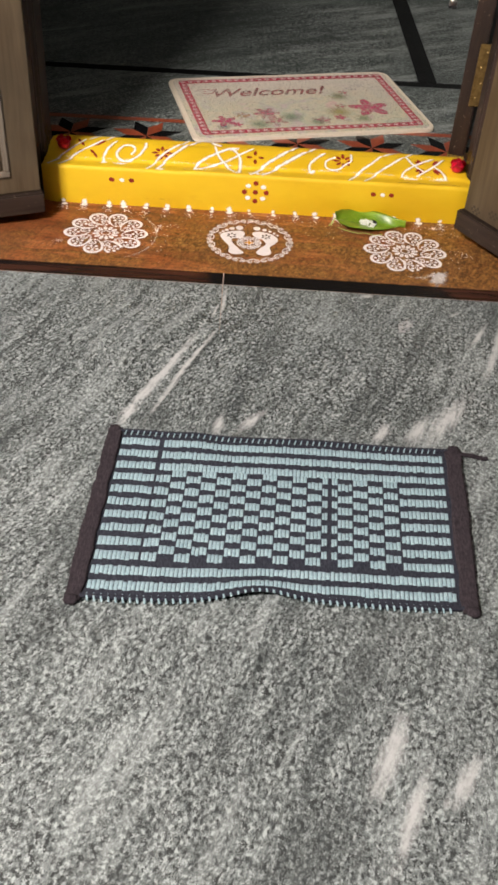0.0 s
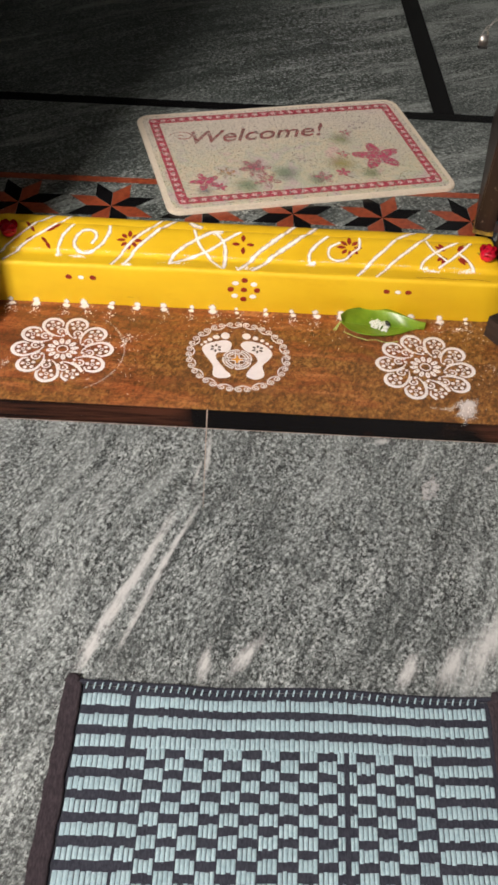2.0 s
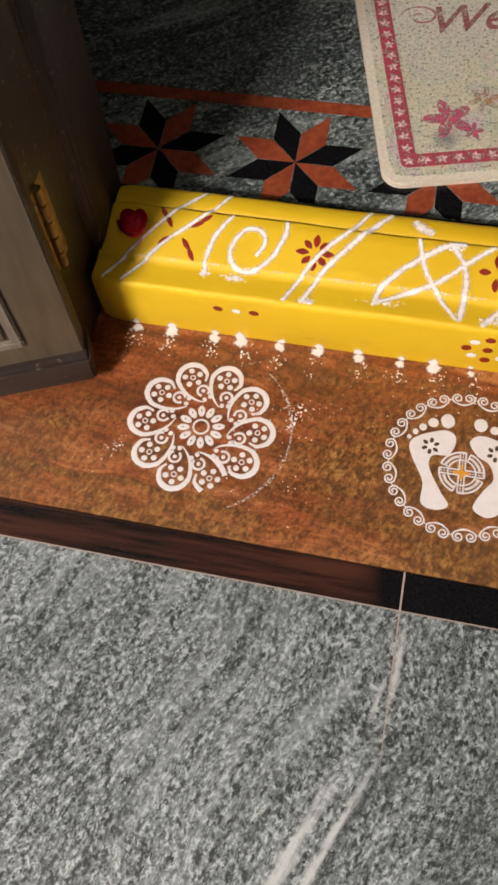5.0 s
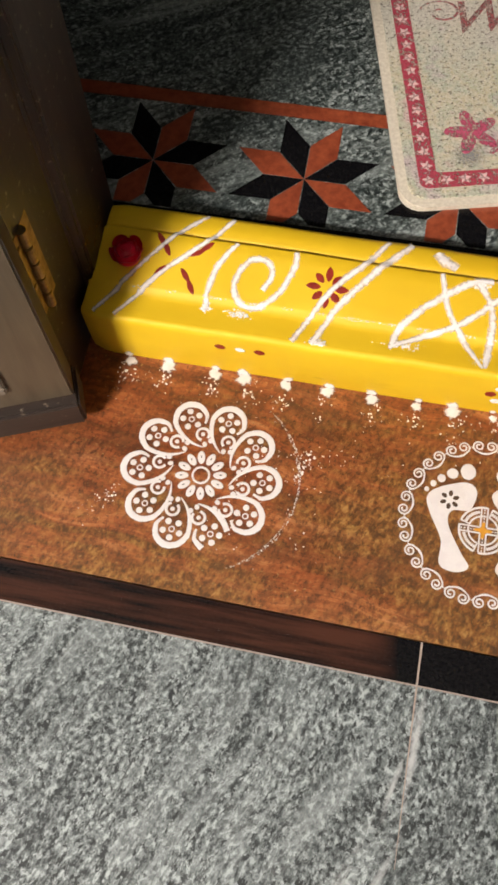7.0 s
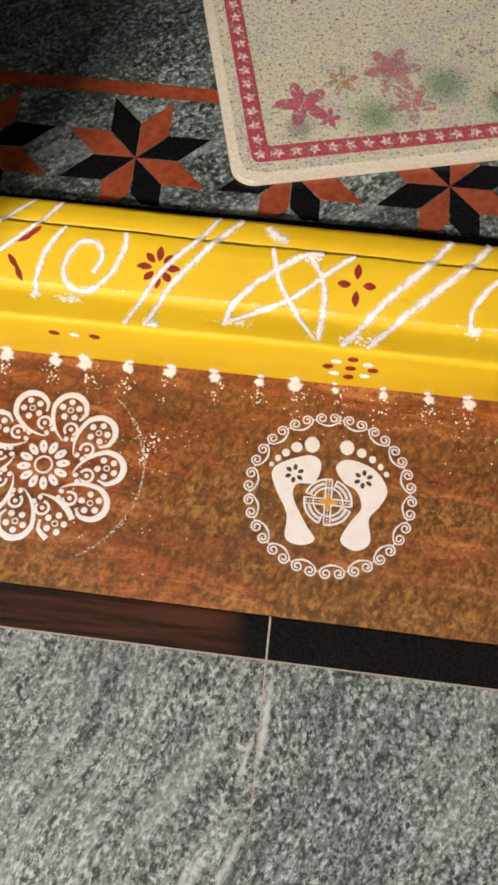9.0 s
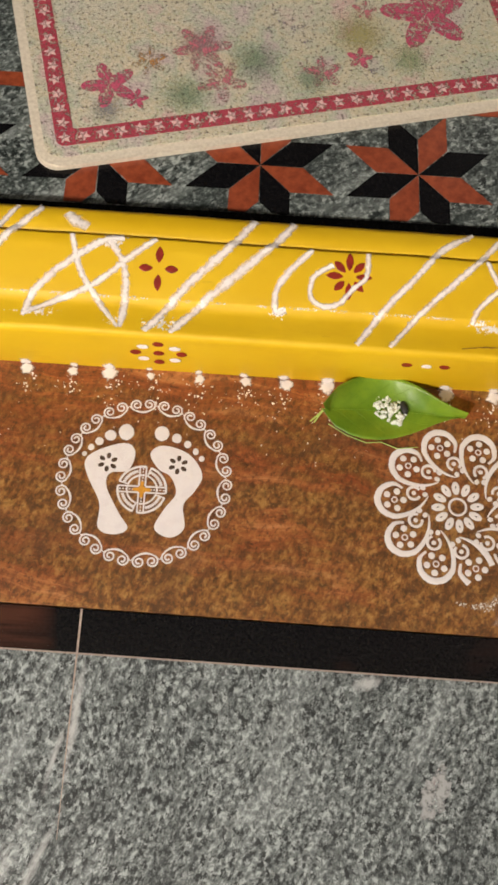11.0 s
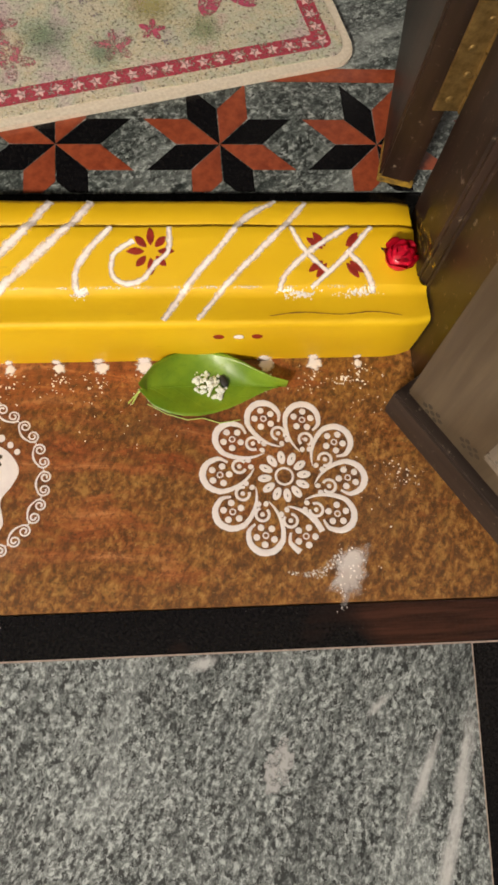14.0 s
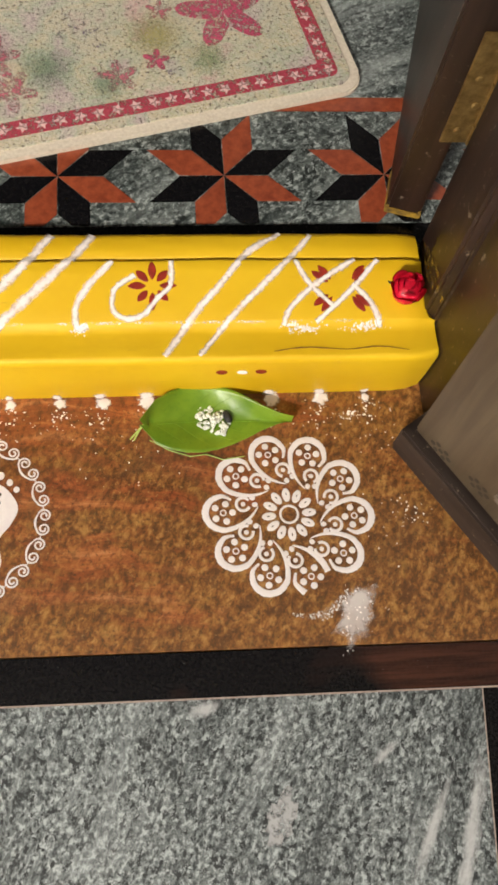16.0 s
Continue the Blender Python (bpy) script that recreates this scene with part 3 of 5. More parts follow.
def ribbon(pts, widths, h=0.0008, lift=None, seed=0, ragged=0.08, soft=0.36):
    """A low raised stroke along pts; widths is one number or one for each end and the middle."""
    bm = bmesh.new()
    layer = bm.verts.layers.float.new("cover")
    rnd = random.Random(seed)
    n = len(pts)
    rows = []
    for i, p in enumerate(pts):
        a, b = pts[max(0, i - 1)], pts[min(n - 1, i + 1)]
        d = Vector((b[0] - a[0], b[1] - a[1]))
        d = d.normalized() if d.length > 1e-9 else Vector((1, 0))
        side = Vector((-d.y, d.x))
        t = i / max(1, n - 1)
        if isinstance(widths, (int, float)):
            w = widths
        else:
            k = t * (len(widths) - 1)
            j = min(int(k), len(widths) - 2)
            w = widths[j] + (widths[j + 1] - widths[j]) * (k - j)
        row = []
        for s, up in ((-0.5, 0), (-soft, 1), (0.0, 1), (soft, 1), (0.5, 0)):
            o = side * (s * w * (1 + rnd.uniform(-ragged, ragged)))
            x, y = p[0] + o.x, p[1] + o.y
            z = (lift(y) if lift else 0.0) + 0.0001 + h * up * (1 if s else 1.15)
            v = bm.verts.new((x, y, z))
            v[layer] = up * (1.0 if s == 0 else 0.85)
            row.append(v)
        rows.append(row)
    for a, b in zip(rows, rows[1:]):
        for j in range(4):
            bm.faces.new((a[j], b[j], b[j + 1], a[j + 1]))
    return bm


def blob(cx, cy, rx, ry, turn=0.0, h=0.0008, n=16, rough=0.0, seed=0, lift=None, tip=0.0):
    """A low raised patch: an ellipse, pointed at its ends by tip."""
    bm = bmesh.new()
    layer = bm.verts.layers.float.new("cover")
    rnd = random.Random(seed)
    c, s = math.cos(radians(turn)), math.sin(radians(turn))
    low, top = [], []
    for i in range(n):
        a = 2 * math.pi * i / n
        r = 1 + rnd.uniform(-rough, rough)
        ex, ey = rx * r * math.cos(a), ry * r * math.sin(a) * (1 - tip * abs(math.cos(a)) ** 2)
        for ring, k, up in ((low, 1.0, 0), (top, 0.8, 1)):
            x, y = cx + k * (ex * c - ey * s), cy + k * (ex * s + ey * c)
            v = bm.verts.new((x, y, (lift(y) if lift else 0.0) + 0.0001 + h * up))
            v[layer] = up
            ring.append(v)
    for i in range(n):
        bm.faces.new((low[i], low[(i + 1) % n], top[(i + 1) % n], top[i]))
    bm.faces.new(top)
    return bm


def pile(cx, cy, rx, ry, seed=0, h=0.0014, lift=None):
    """A dropped pinch of powder: thick in the middle, fading to an uneven rim."""
    bm = bmesh.new()
    layer = bm.verts.layers.float.new("cover")
    rnd = random.Random(seed)
    n, rings = 18, []
    stretch = [rnd.uniform(0.65, 1.35) for _ in range(n)]
    for k in (1.0, 0.72, 0.45, 0.2):
        row = []
        for i in range(n):
            a, q = 2 * math.pi * i / n, k * (1 + (stretch[i] - 1) * k)
            x, y = cx + rx * q * math.cos(a), cy + ry * q * math.sin(a)
            v = bm.verts.new((x, y, (lift(y) if lift else 0.0) + 0.0001 + h * (1 - k) ** 1.5))
            v[layer] = (1 - k) ** 0.8
            row.append(v)
        rings.append(row)
    for a, b in zip(rings, rings[1:]):
        for i in range(n):
            bm.faces.new((a[i], a[(i + 1) % n], b[(i + 1) % n], b[i]))
    bm.faces.new(rings[-1])
    return bm


def ring(cx, cy, r, w, h=0.0008, n=18, a0=0.0, a1=360.0):
    k = max(4, int(n * abs(a1 - a0) / 360))
    return ribbon([(cx + r * math.cos(radians(a0 + (a1 - a0) * i / k)), cy + r * math.sin(radians(a0 + (a1 - a0) * i / k))) for i in range(k + 1)], w, h, ragged=0.03)


# paint dragged on to the jambs when the sill was coated
M_SMEAR = powder("dragged_yellow_paint", (0.50, 0.30, 0.03), 0.52, 0.66, 130, 0.0, 0.7)
for x, turn, seed in ((-0.4578, 90, 1), (0.4773, -90, 2)):
    for k in range(5):
        rnd = random.Random(seed * 10 + k)
        smear = blob(0, 0, rnd.uniform(0.004, 0.010), rnd.uniform(0.012, 0.030), rnd.uniform(-15, 15), 0.0004, 18, 0.35, k)
        bmesh.ops.rotate(smear, matrix=Matrix.Rotation(radians(turn), 3, "Y"), verts=smear.verts)
        bmesh.ops.translate(smear, vec=(x, 1.834 + rnd.uniform(0, 0.030), 0.110 + rnd.uniform(0, 0.045)), verts=smear.verts)
        part("paint_smear", smear, M_SMEAR, frame_ob, "yellow paint smeared on the jamb")


U = 0.00024   # one unit of the stencil drawing


def comma(broken=False):
    ctrl = [(-150, -34), (-126, 4), (-94, 36), (-48, 63), (2, 73), (52, 52), (76, 2), (58, -50), (8, -76), (-34, -60)]
    if broken:
        a = ribbon(curve_points([(x * U, y * U) for x, y in ctrl[:5]], 0.0015), (0.0014, 0.005, 0.008, 0.008))
        b = ribbon(curve_points([(x * U, y * U) for x, y in ctrl[7:]], 0.0015), (0.008, 0.006, 0.003))
        return join(a, b)
    return ribbon(curve_points([(x * U, y * U) for x, y in ctrl], 0.0015), (0.0010, 0.0034, 0.0048, 0.0062, 0.0074, 0.0086, 0.0088, 0.0080, 0.0062, 0.0028))


def blossom():
    dots = [blob(40 * U * math.cos(radians(72 * i)), 40 * U * math.sin(radians(72 * i)), 17 * U, 17 * U, n=12) for i in range(5)]
    return join(ring(0, 0, 12 * U, 8 * U, n=14), *dots)


def bud():
    return join(ring(0, 0, 29 * U, 16 * U, n=20, a0=-150, a1=150), blob(0, 0, 12 * U, 12 * U, n=10), blob(-50 * U, 6 * U, 15 * U, 13 * U, n=10), blob(-42 * U, -24 * U, 15 * U, 13 * U, n=10))


ME_COMMA, ME_BROKEN = mesh_of("petal", comma(), M_CHALK), mesh_of("petal", comma(True), M_CHALK)
ME_BLOSSOM, ME_BUD = mesh_of("blossom", blossom(), M_CHALK), mesh_of("bud", bud(), M_CHALK)
ME_SEED = mesh_of("seed_petal", join(blob(87 * U, 0, 36 * U, 20 * U, n=14)), M_CHALK)
ME_EYE = mesh_of("seed_mark", blob(90 * U, 0, 8 * U, 3 * U, n=8, h=0.0011), M_SHADE)


def rosette(x, y, turn, lab, tail=False):
    r = tagged(empty("rangoli_rosette", (x, y, 0.0), turn), lab, "rangoli", "rosettes on the step")
    part("centre_ring", ring(0, 0, 38 * U, 13 * U, n=28), M_CHALK, r)
    for i in range(12):
        for nm, me in (("seed_petal", ME_SEED), ("seed_mark", ME_EYE)):
            o = new(nm, me)
            o.parent, o.matrix_basis = r, pose(0, 0, 0, 0, 0, 30 * i + 4)
    for i in range(10):
        a = 105 - 36 * i
        m = pose(0, 0, 0, 0, 0, a)
        for nm, me, at, rz in (("petal", ME_BROKEN if i == 5 else ME_COMMA, (282 * U, 0), 0), ("blossom", ME_BLOSSOM, (282 * U, -2 * U), 14 * i), ("bud", ME_BUD, (197 * U, -42 * U), 6)):
            o = new(nm, me)
            o.parent, o.matrix_basis = r, m @ pose(at[0], at[1], 0, 0, 0, rz)
    if tail:
        arc = [(0.1075 * math.cos(radians(a)), 0.1075 * math.sin(radians(a))) for a in range(50, -72, -2)]
        part("guide_line", ribbon(arc, (0.0010, 0.0036, 0.0026, 0.0042, 0.0014), 0.0005, ragged=0.4), M_FAINT, r, "faint powder guide line")
    return r


rosette(-0.308, 1.648, 6, "white powder flower rosette with a faint outer arc", True)
rosette(0.333, 1.642, 0, "white powder flower rosette on the painted step")

# footprints in a scroll ring
V = 0.000253
feet = tagged(empty("rangoli_footprints", (0.0, 1.650, 0.0), 5.5), "white powder footprints inside a ring of scrolls", "rangoli")


def scroll():
    def curl(s):
        out = []
        for i in range(27):
            t = i / 26
            a, r = radians(-70 + 560 * t), 26 * (1 - 0.78 * t)
            out.append((s * (27 + r * math.cos(a)) * V, (4 + r * math.sin(a)) * V))
        return out
    base = ribbon([(x * V, (-30 + 0.0085 * x * x) * V) for x in range(-58, 59, 4)], (5 * V, 12 * V, 5 * V), ragged=0.03)
    return join(ribbon(curl(1), (9 * V, 9 * V, 10 * V), ragged=0.03), ribbon(curl(-1), (9 * V, 9 * V, 10 * V), ragged=0.03), base)


ME_SCROLL = mesh_of("scroll", scroll(), M_CHALK)
for i in range(18):
    o = new("scroll", ME_SCROLL)
    o.parent, o.matrix_basis = feet, pose(0, 0, 0, 0, 0, 20 * i) @ pose(0, 338 * V, 0)


def sole(outline):
    pts = curve_points([(x * V, y * V) for x, y in outline], 0.0025, closed=True)
    bm = prism([tuple(p) for p in pts], 0.0001, 0.0009)
    return bm


part("sole", sole([(-245, 95), (-195, 140), (-80, 170), (-35, 130), (-65, 50), (-140, 40), (-155, -20), (-105, -135), (-70, -200), (-125, -224), (-190, -195), (-185, -90), (-230, 20)]), M_SOLE, feet)
part("sole", sole([(28, 120), (85, 153), (190, 110), (242, 20), (210, -50), (160, -110), (160, -210), (100, -246), (38, -205), (80, -125), (130, -60), (110, 15), (60, 50)]), M_SOLE, feet)
for nm, toes in (("left", ((-72, 220, 37, 42), (-138, 207, 28, 27), (-185, 182, 20, 21), (-219, 156, 15, 17), (-247, 128, 12, 13))), ("right", ((78, 208, 36, 38), (140, 184, 24, 25), (185, 155, 18, 19), (218, 122, 15, 17), (242, 89, 14, 15)))):
    for x, y, rx, ry in toes:
        part("toe", blob(x * V, y * V, rx * V, ry * V, h=0.0009), M_CHALK, feet)
for fx, fy in ((-150, 87), (143, 65)):
    for i in range(6):
        a = radians(60 * i + 20)
        part("flower_mark", blob((fx + 29 * math.cos(a)) * V, (fy + 29 * math.sin(a)) * V, 16 * V, 11 * V, 60 * i + 20, h=0.0011, n=10), M_SHADE, feet)
WX, WY = -10 * V, -37 * V
for i in range(4):
    a = radians(90 * i - 5)
    c, d = math.cos(a), math.sin(a)
    at = lambda r, side=0.0: (WX + (r * c - side * d) * V, WY + (r * d + side * c) * V)
    for side in (-13, 13):
        part("wheel_line", ribbon([at(r, side) for r in range(14, 101, 6)], 9 * V, ragged=0.03), M_CHALK, feet)
    for r in range(38, 100, 13):
        part("wheel_bead", blob(*at(r), 5 * V, 4 * V, 90 * i - 5, n=8), M_CHALK, feet)
    for r, w in ((100, 12), (62, 10)):
        part("rim_line", ring(WX, WY, r * V, w * V, n=48, a0=90 * i - 13, a1=90 * i + 66), M_CHALK, feet)
    for k in range(8):
        b = 90 * i + 12 + 7 * k
        part("rim_bead", blob(WX + 81 * V * math.cos(radians(b)), WY + 81 * V * math.sin(radians(b)), 9 * V, 6 * V, b, n=8), M_CHALK, feet)
    part("rim_end", ribbon([(WX + r * V * math.cos(radians(90 * i + 66)), WY + r * V * math.sin(radians(90 * i + 66))) for r in range(60, 103, 6)], 8 * V, ragged=0.03), M_CHALK, feet)
    part("paste_arm", blob(*at(20), 20 * V, 8 * V, 90 * i - 5, h=0.0012, n=12, rough=0.15, seed=i), M_SAFFRON, feet, "saffron yellow paste mark")
part("centre_mark", blob(WX, WY, 17 * V, 17 * V, h=0.0014, rough=0.2), M_SAFFRON, feet, "saffron yellow centre mark")

# white strokes over the sill
STROKES = [
    (0.0050, [(-0.448, 1.780), (-0.421, 1.823), (-0.376, 1.880), (-0.346, 1.912)]),
    (0.0055, [(-0.425, 1.780), (-0.388, 1.831), (-0.341, 1.877), (-0.317, 1.912)]),
    (0.0060, [(-0.307, 1.879), (-0.324, 1.853), (-0.331, 1.822), (-0.329, 1.803)]),
    (0.0065, [(-0.273, 1.832), (-0.265, 1.850), (-0.273, 1.864), (-0.292, 1.861), (-0.304, 1.835), (-0.294, 1.815), (-0.272, 1.815), (-0.253, 1.835), (-0.243, 1.863), (-0.243, 1.879)]),
    (0.0065, [(-0.233, 1.780), (-0.202, 1.840), (-0.168, 1.879), (-0.147, 1.912)]),
    (0.0070, [(-0.212, 1.780), (-0.192, 1.824), (-0.158, 1.869), (-0.122, 1.912)]),
    (0.0075, [(-0.129, 1.795), (-0.123, 1.815), (-0.096, 1.844), (-0.056, 1.873), (-0.034, 1.878)]),
    (0.0065, [(-0.132, 1.792), (-0.100, 1.809), (-0.064, 1.826), (-0.028, 1.857), (-0.001, 1.879)]),
    (0.0060, [(-0.088, 1.879), (-0.077, 1.842), (-0.055, 1.810), (-0.034, 1.783)]),
    (0.0075, [(-0.049, 1.874), (-0.034, 1.852), (-0.029, 1.822), (-0.032, 1.783)]),
    (0.0110, [(-0.096, 1.906), (-0.086, 1.896), (-0.073, 1.889)]),
    (0.0085, [(-0.007, 1.780), (0.034, 1.833), (0.075, 1.876), (0.101, 1.912)]),
    (0.0085, [(0.019, 1.780), (0.054, 1.819), (0.117, 1.879), (0.142, 1.912)]),
    (0.0065, [(0.161, 1.879), (0.136, 1.852), (0.125, 1.832), (0.126, 1.813), (0.136, 1.815)]),
    (0.0055, [(0.183, 1.864), (0.163, 1.850), (0.161, 1.829), (0.175, 1.820), (0.191, 1.825), (0.205, 1.841), (0.218, 1.854), (0.219, 1.879)]),
    (0.0068, [(0.210, 1.780), (0.234, 1.816), (0.271, 1.858), (0.300, 1.892), (0.333, 1.913)]),
    (0.0062, [(0.244, 1.780), (0.271, 1.814), (0.307, 1.850), (0.337, 1.879), (0.364, 1.912)]),
    (0.0058, [(0.330, 1.813), (0.338, 1.830), (0.365, 1.854), (0.406, 1.879)]),
    (0.0052, [(0.344, 1.879), (0.358, 1.854), (0.382, 1.830)]),
    (0.0055, [(0.363, 1.815), (0.398, 1.845), (0.430, 1.879)]),
    (0.0060, [(0.402, 1.853), (0.420, 1.834), (0.429, 1.810)]),
]
for k, (w, ctrl) in enumerate(STROKES):
    line = curve_points(ctrl, 0.003)
    part("powder_stroke", ribbon(line, (w * 1.5, w * 1.7, w * 1.75, w * 1.6), 0.0006, sill_top, k, 0.10, 0.12), M_STROKE, sill)
for k, (x, y, rx, ry) in enumerate(((-0.294, 1.804, 0.016, 0.006), (-0.118, 1.795, 0.026, 0.007), (-0.040, 1.790, 0.014, 0.010), (0.010, 1.790, 0.024, 0.009), (0.347, 1.810, 0.022, 0.006),
                                    (0.414, 1.811, 0.020, 0.0055), (-0.045, 1.873, 0.012, 0.007), (0.128, 1.812, 0.008, 0.005), (-0.205, 1.784, 0.012, 0.005), (-0.33, 1.805, 0.006, 0.006))):
    o = new("powder_smear", specks(rx * 0.5, ry * 0.5, 70, k, 0.0006, 0.0022, sill_top, x, y))
    o.parent = sill
# dabs where strokes cross the front ridge
for k in range(22):
    rnd = random.Random(90 + k)
    part("powder_smear", blob(-0.40 + 0.039 * k + rnd.uniform(-0.01, 0.01), 1.8165, rnd.uniform(0.006, 0.018), 0.0014, 0, 0.0004, 16, 0.3, k, sill_top), M_FAINT, sill)


def painted_flower(x, y, n, length, width, turn, inner=0.006):
    for i in range(n):
        a = 360 / n * i + turn
        k = length * (1.0 if i % 2 == 0 else 0.85)
        d = inner + k / 2
        part("red_petal", blob(x + d * math.cos(radians(a)), y + d * math.sin(radians(a)), k / 2, width / 2, a, 0.0004, 12, 0.05, i, sill_top, 0.55), M_RED, sill)


painted_flower(-0.205, 1.845, 8, 0.017, 0.0085, 90)
painted_flower(0.003, 1.848, 4, 0.017, 0.0085, 90)
painted_flower(0.200, 1.853, 8, 0.019, 0.0085, 90)
for a in (40, 50, 130, 145, 215, 232, 308, 322):
    part("red_petal", blob(0.391 + 0.027 * math.cos(radians(a)), 1.849 + 0.021 * math.sin(radians(a)), 0.010, 0.0040, a, 0.0004, 12, 0.05, a, sill_top, 0.5), M_RED, sill)
for x, y, a in ((-0.391, 1.872, 130), (-0.383, 1.862, 120), (-0.350, 1.824, 120), (-0.358, 1.836, 130), (-0.349, 1.862, 30), (-0.340, 1.870, 40), (-0.385, 1.838, 40)):
    part("red_petal", blob(x, y, 0.0095, 0.0032, a, 0.0004, 12, 0.05, 3, sill_top, 0.5), M_RED, sill)


def face_dot(x, z, rx, rz, material, turn=0):
    bm = blob(0, 0, rx, rz, turn, 0.0006, 14, 0.06, int(x * 1000) % 97)
    bmesh.ops.rotate(bm, matrix=Matrix.Rotation(radians(90), 3, "X"), verts=bm.verts)
    bmesh.ops.translate(bm, vec=(x, 1.7750 - 0.0002, z), verts=bm.verts)
    part("dot", bm, material, sill)


for x, c in ((-0.309, 0), (-0.287, 1), (-0.266, 0), (0.267, 0), (0.288, 1), (0.307, 0)):
    face_dot(x, 0.062, 0.0062, 0.0050, M_STROKE if c else M_RED, -15)
for dx, dz, c in ((0, 0, 0), (0, 0.021, 0), (0, -0.021, 0), (-0.024, 0, 0), (0.024, 0, 0), (-0.016, 0.014, 1), (0.017, 0.013, 1), (-0.016, -0.014, 1), (0.017, -0.014, 1)):
    face_dot(0.007 + dx, 0.051 + dz, 0.0060 + 0.001 * c, 0.0056, M_STROKE if c else M_RED)
# powder dabs at the foot of the sill
crack = curve_points([(0.318, 1.784), (0.350, 1.788), (0.392, 1.785), (0.425, 1.788), (0.455, 1.783)], 0.004)
part("paint_crack", ribbon(crack, (0.0006, 0.0015, 0.0008, 0.0014, 0.0005), 0.0004, sill_top, 5, 0.5), M_CRACK, sill, "crack in the yellow paint")
dabs = tagged(empty("powder_dabs", (0, 1.77, 0)), "white powder dabs along the foot of the yellow sill", "powder")
for k in range(19):
    rnd = random.Random(300 + k)
    x = -0.418 + 0.0468 * k + rnd.uniform(-0.007, 0.007)
    big = rnd.uniform(0.55, 1.05)
    part("powder_dab", pile(x, 0.001, 0.0125 * big, 0.0120 * big, k), M_DAB, dabs)
    wall = pile(0, 0, 0.0100 * big, 0.0095 * big, k + 40, 0.0008)
    bmesh.ops.rotate(wall, matrix=Matrix.Rotation(radians(86), 3, "X"), verts=wall.verts)
    bmesh.ops.translate(wall, vec=(x + rnd.uniform(-0.003, 0.003), 0.0072, 0.005), verts=wall.verts)
    part("powder_dab", wall, M_DAB, dabs)
    dust("powder_crumb", dabs, pose(x + rnd.uniform(-0.008, 0.008), -0.016, 0.0), rnd.uniform(0.012, 0.020), rnd.uniform(0.016, 0.030), rnd.randint(12, 30), k + 90)
# crumbs of powder spilt on the step
crumbs = bmesh.new()
rnd = random.Random(17)
for k in range(230):
    cx, cy = rnd.choice(((-0.20, 1.68), (0.455, 1.62), (0.0, 1.74), (-0.36, 1.75), (0.16, 1.72), (0.42, 1.73), (-0.25, 1.60)))
    x, y = rnd.gauss(cx, 0.045), rnd.gauss(cy, 0.028)
    if 1.53 < y < 1.772 and abs(x) < 0.46:
        r = rnd.uniform(0.0004, 0.0010)
        bmesh.ops.create_icosphere(crumbs, subdivisions=1, radius=r, matrix=Matrix.Translation((x, y, r * 0.3)))
tagged(part("powder_crumbs", crumbs, M_GRAINS), "scattered white powder crumbs on the painted step", "powder", kind="stuff")
spill = tagged(dust("powder_smear", None, pose(0.390, 1.536, 0.0, 0, 0, 62), 0.040, 0.024, 60, 7), "smeared spill of white powder beside the rosette", "powder")
part("dust_film", pile(0.002, 0, 0.036, 0.022, 3, 0.0004), M_HAZE, spill)
part("dust_film", pile(0.014, 0.003, 0.020, 0.013, 4, 0.0006), M_HAZE, spill)
tail = tagged(part("powder_smear", ribbon(curve_points([(-0.045, 0.0), (-0.02, -0.004), (0.0, 0.004), (0.012, 0.02)], 0.003), (0.002, 0.006, 0.010, 0.004), 0.0006, ragged=0.5), M_FAINT), "thin swept powder trail on the painted step", "powder")
tail.matrix_world = pose(0.372, 1.540, 0)
M_OLD = powder("worn_old_powder", (0.47, 0.48, 0.48), 0.30, 0.56, 110, 0.0, 0.72)
stain = tagged(empty("powder_stain", (0.303, 1.357, 0), 62), "worn blot of old white powder on the granite", "powder")
part("worn_patch", blob(-0.002, 0.0, 0.024, 0.012, 8, 0.0003, 26, 0.3, 6), M_OLD, stain)
for k, (x, y, rx, ry, a) in enumerate(((-0.192, 1.690, 0.022, 0.010, 20), (-0.203, 1.672, 0.012, 0.006, 70), (-0.405, 1.606, 0.020, 0.012, 60), (0.462, 1.640, 0.022, 0.012, -40), (0.408, 1.752, 0.016, 0.008, 0))):
    tagged(dust("powder_smear", None, pose(x, y, 0.0, 0, 0, a), rx * 1.3, ry * 1.3, 34, 400 + k), "small smear of spilt white powder on the step", "powder")

# ---- betel leaf with offering, red flowers ----
def leaf_material():
    n = Nodes("fresh_green_leaf")
    big = n.noise(22, 3)
    col = n.ramp(big, (0.3, (0.085, 0.185, 0.011)), (0.7, (0.20, 0.33, 0.022)))
    col = n.mix(n.ramp(n.noise(260, 3), (0.55, 0.0), (0.75, 0.3)), col, (0.04, 0.12, 0.01))
    n.bump(n.noise(90, 3, src=n.map((1, 5, 1))), 0.3, 0.001)
    n.b.inputs["Subsurface Weight"].default_value = 0.05
    return n.done(col, 0.34)


M_GREEN = leaf_material()
M_VEIN = plain("pale_leaf_vein", (0.30, 0.42, 0.08), (0.45, 0.55, 0.16), 90, 0.5)
M_GRAIN = plain("white_sugar_crystals", (0.60, 0.64, 0.58), (0.80, 0.82, 0.76), 300, 0.4)
M_DULLBLACK = plain("dull_black", (0.006, 0.006, 0.006), (0.03, 0.03, 0.03), 200, 0.6)

LEAF_W = [0.0, 0.021, 0.031, 0.036, 0.037, 0.034, 0.028, 0.020, 0.011, 0.004, 0.0]


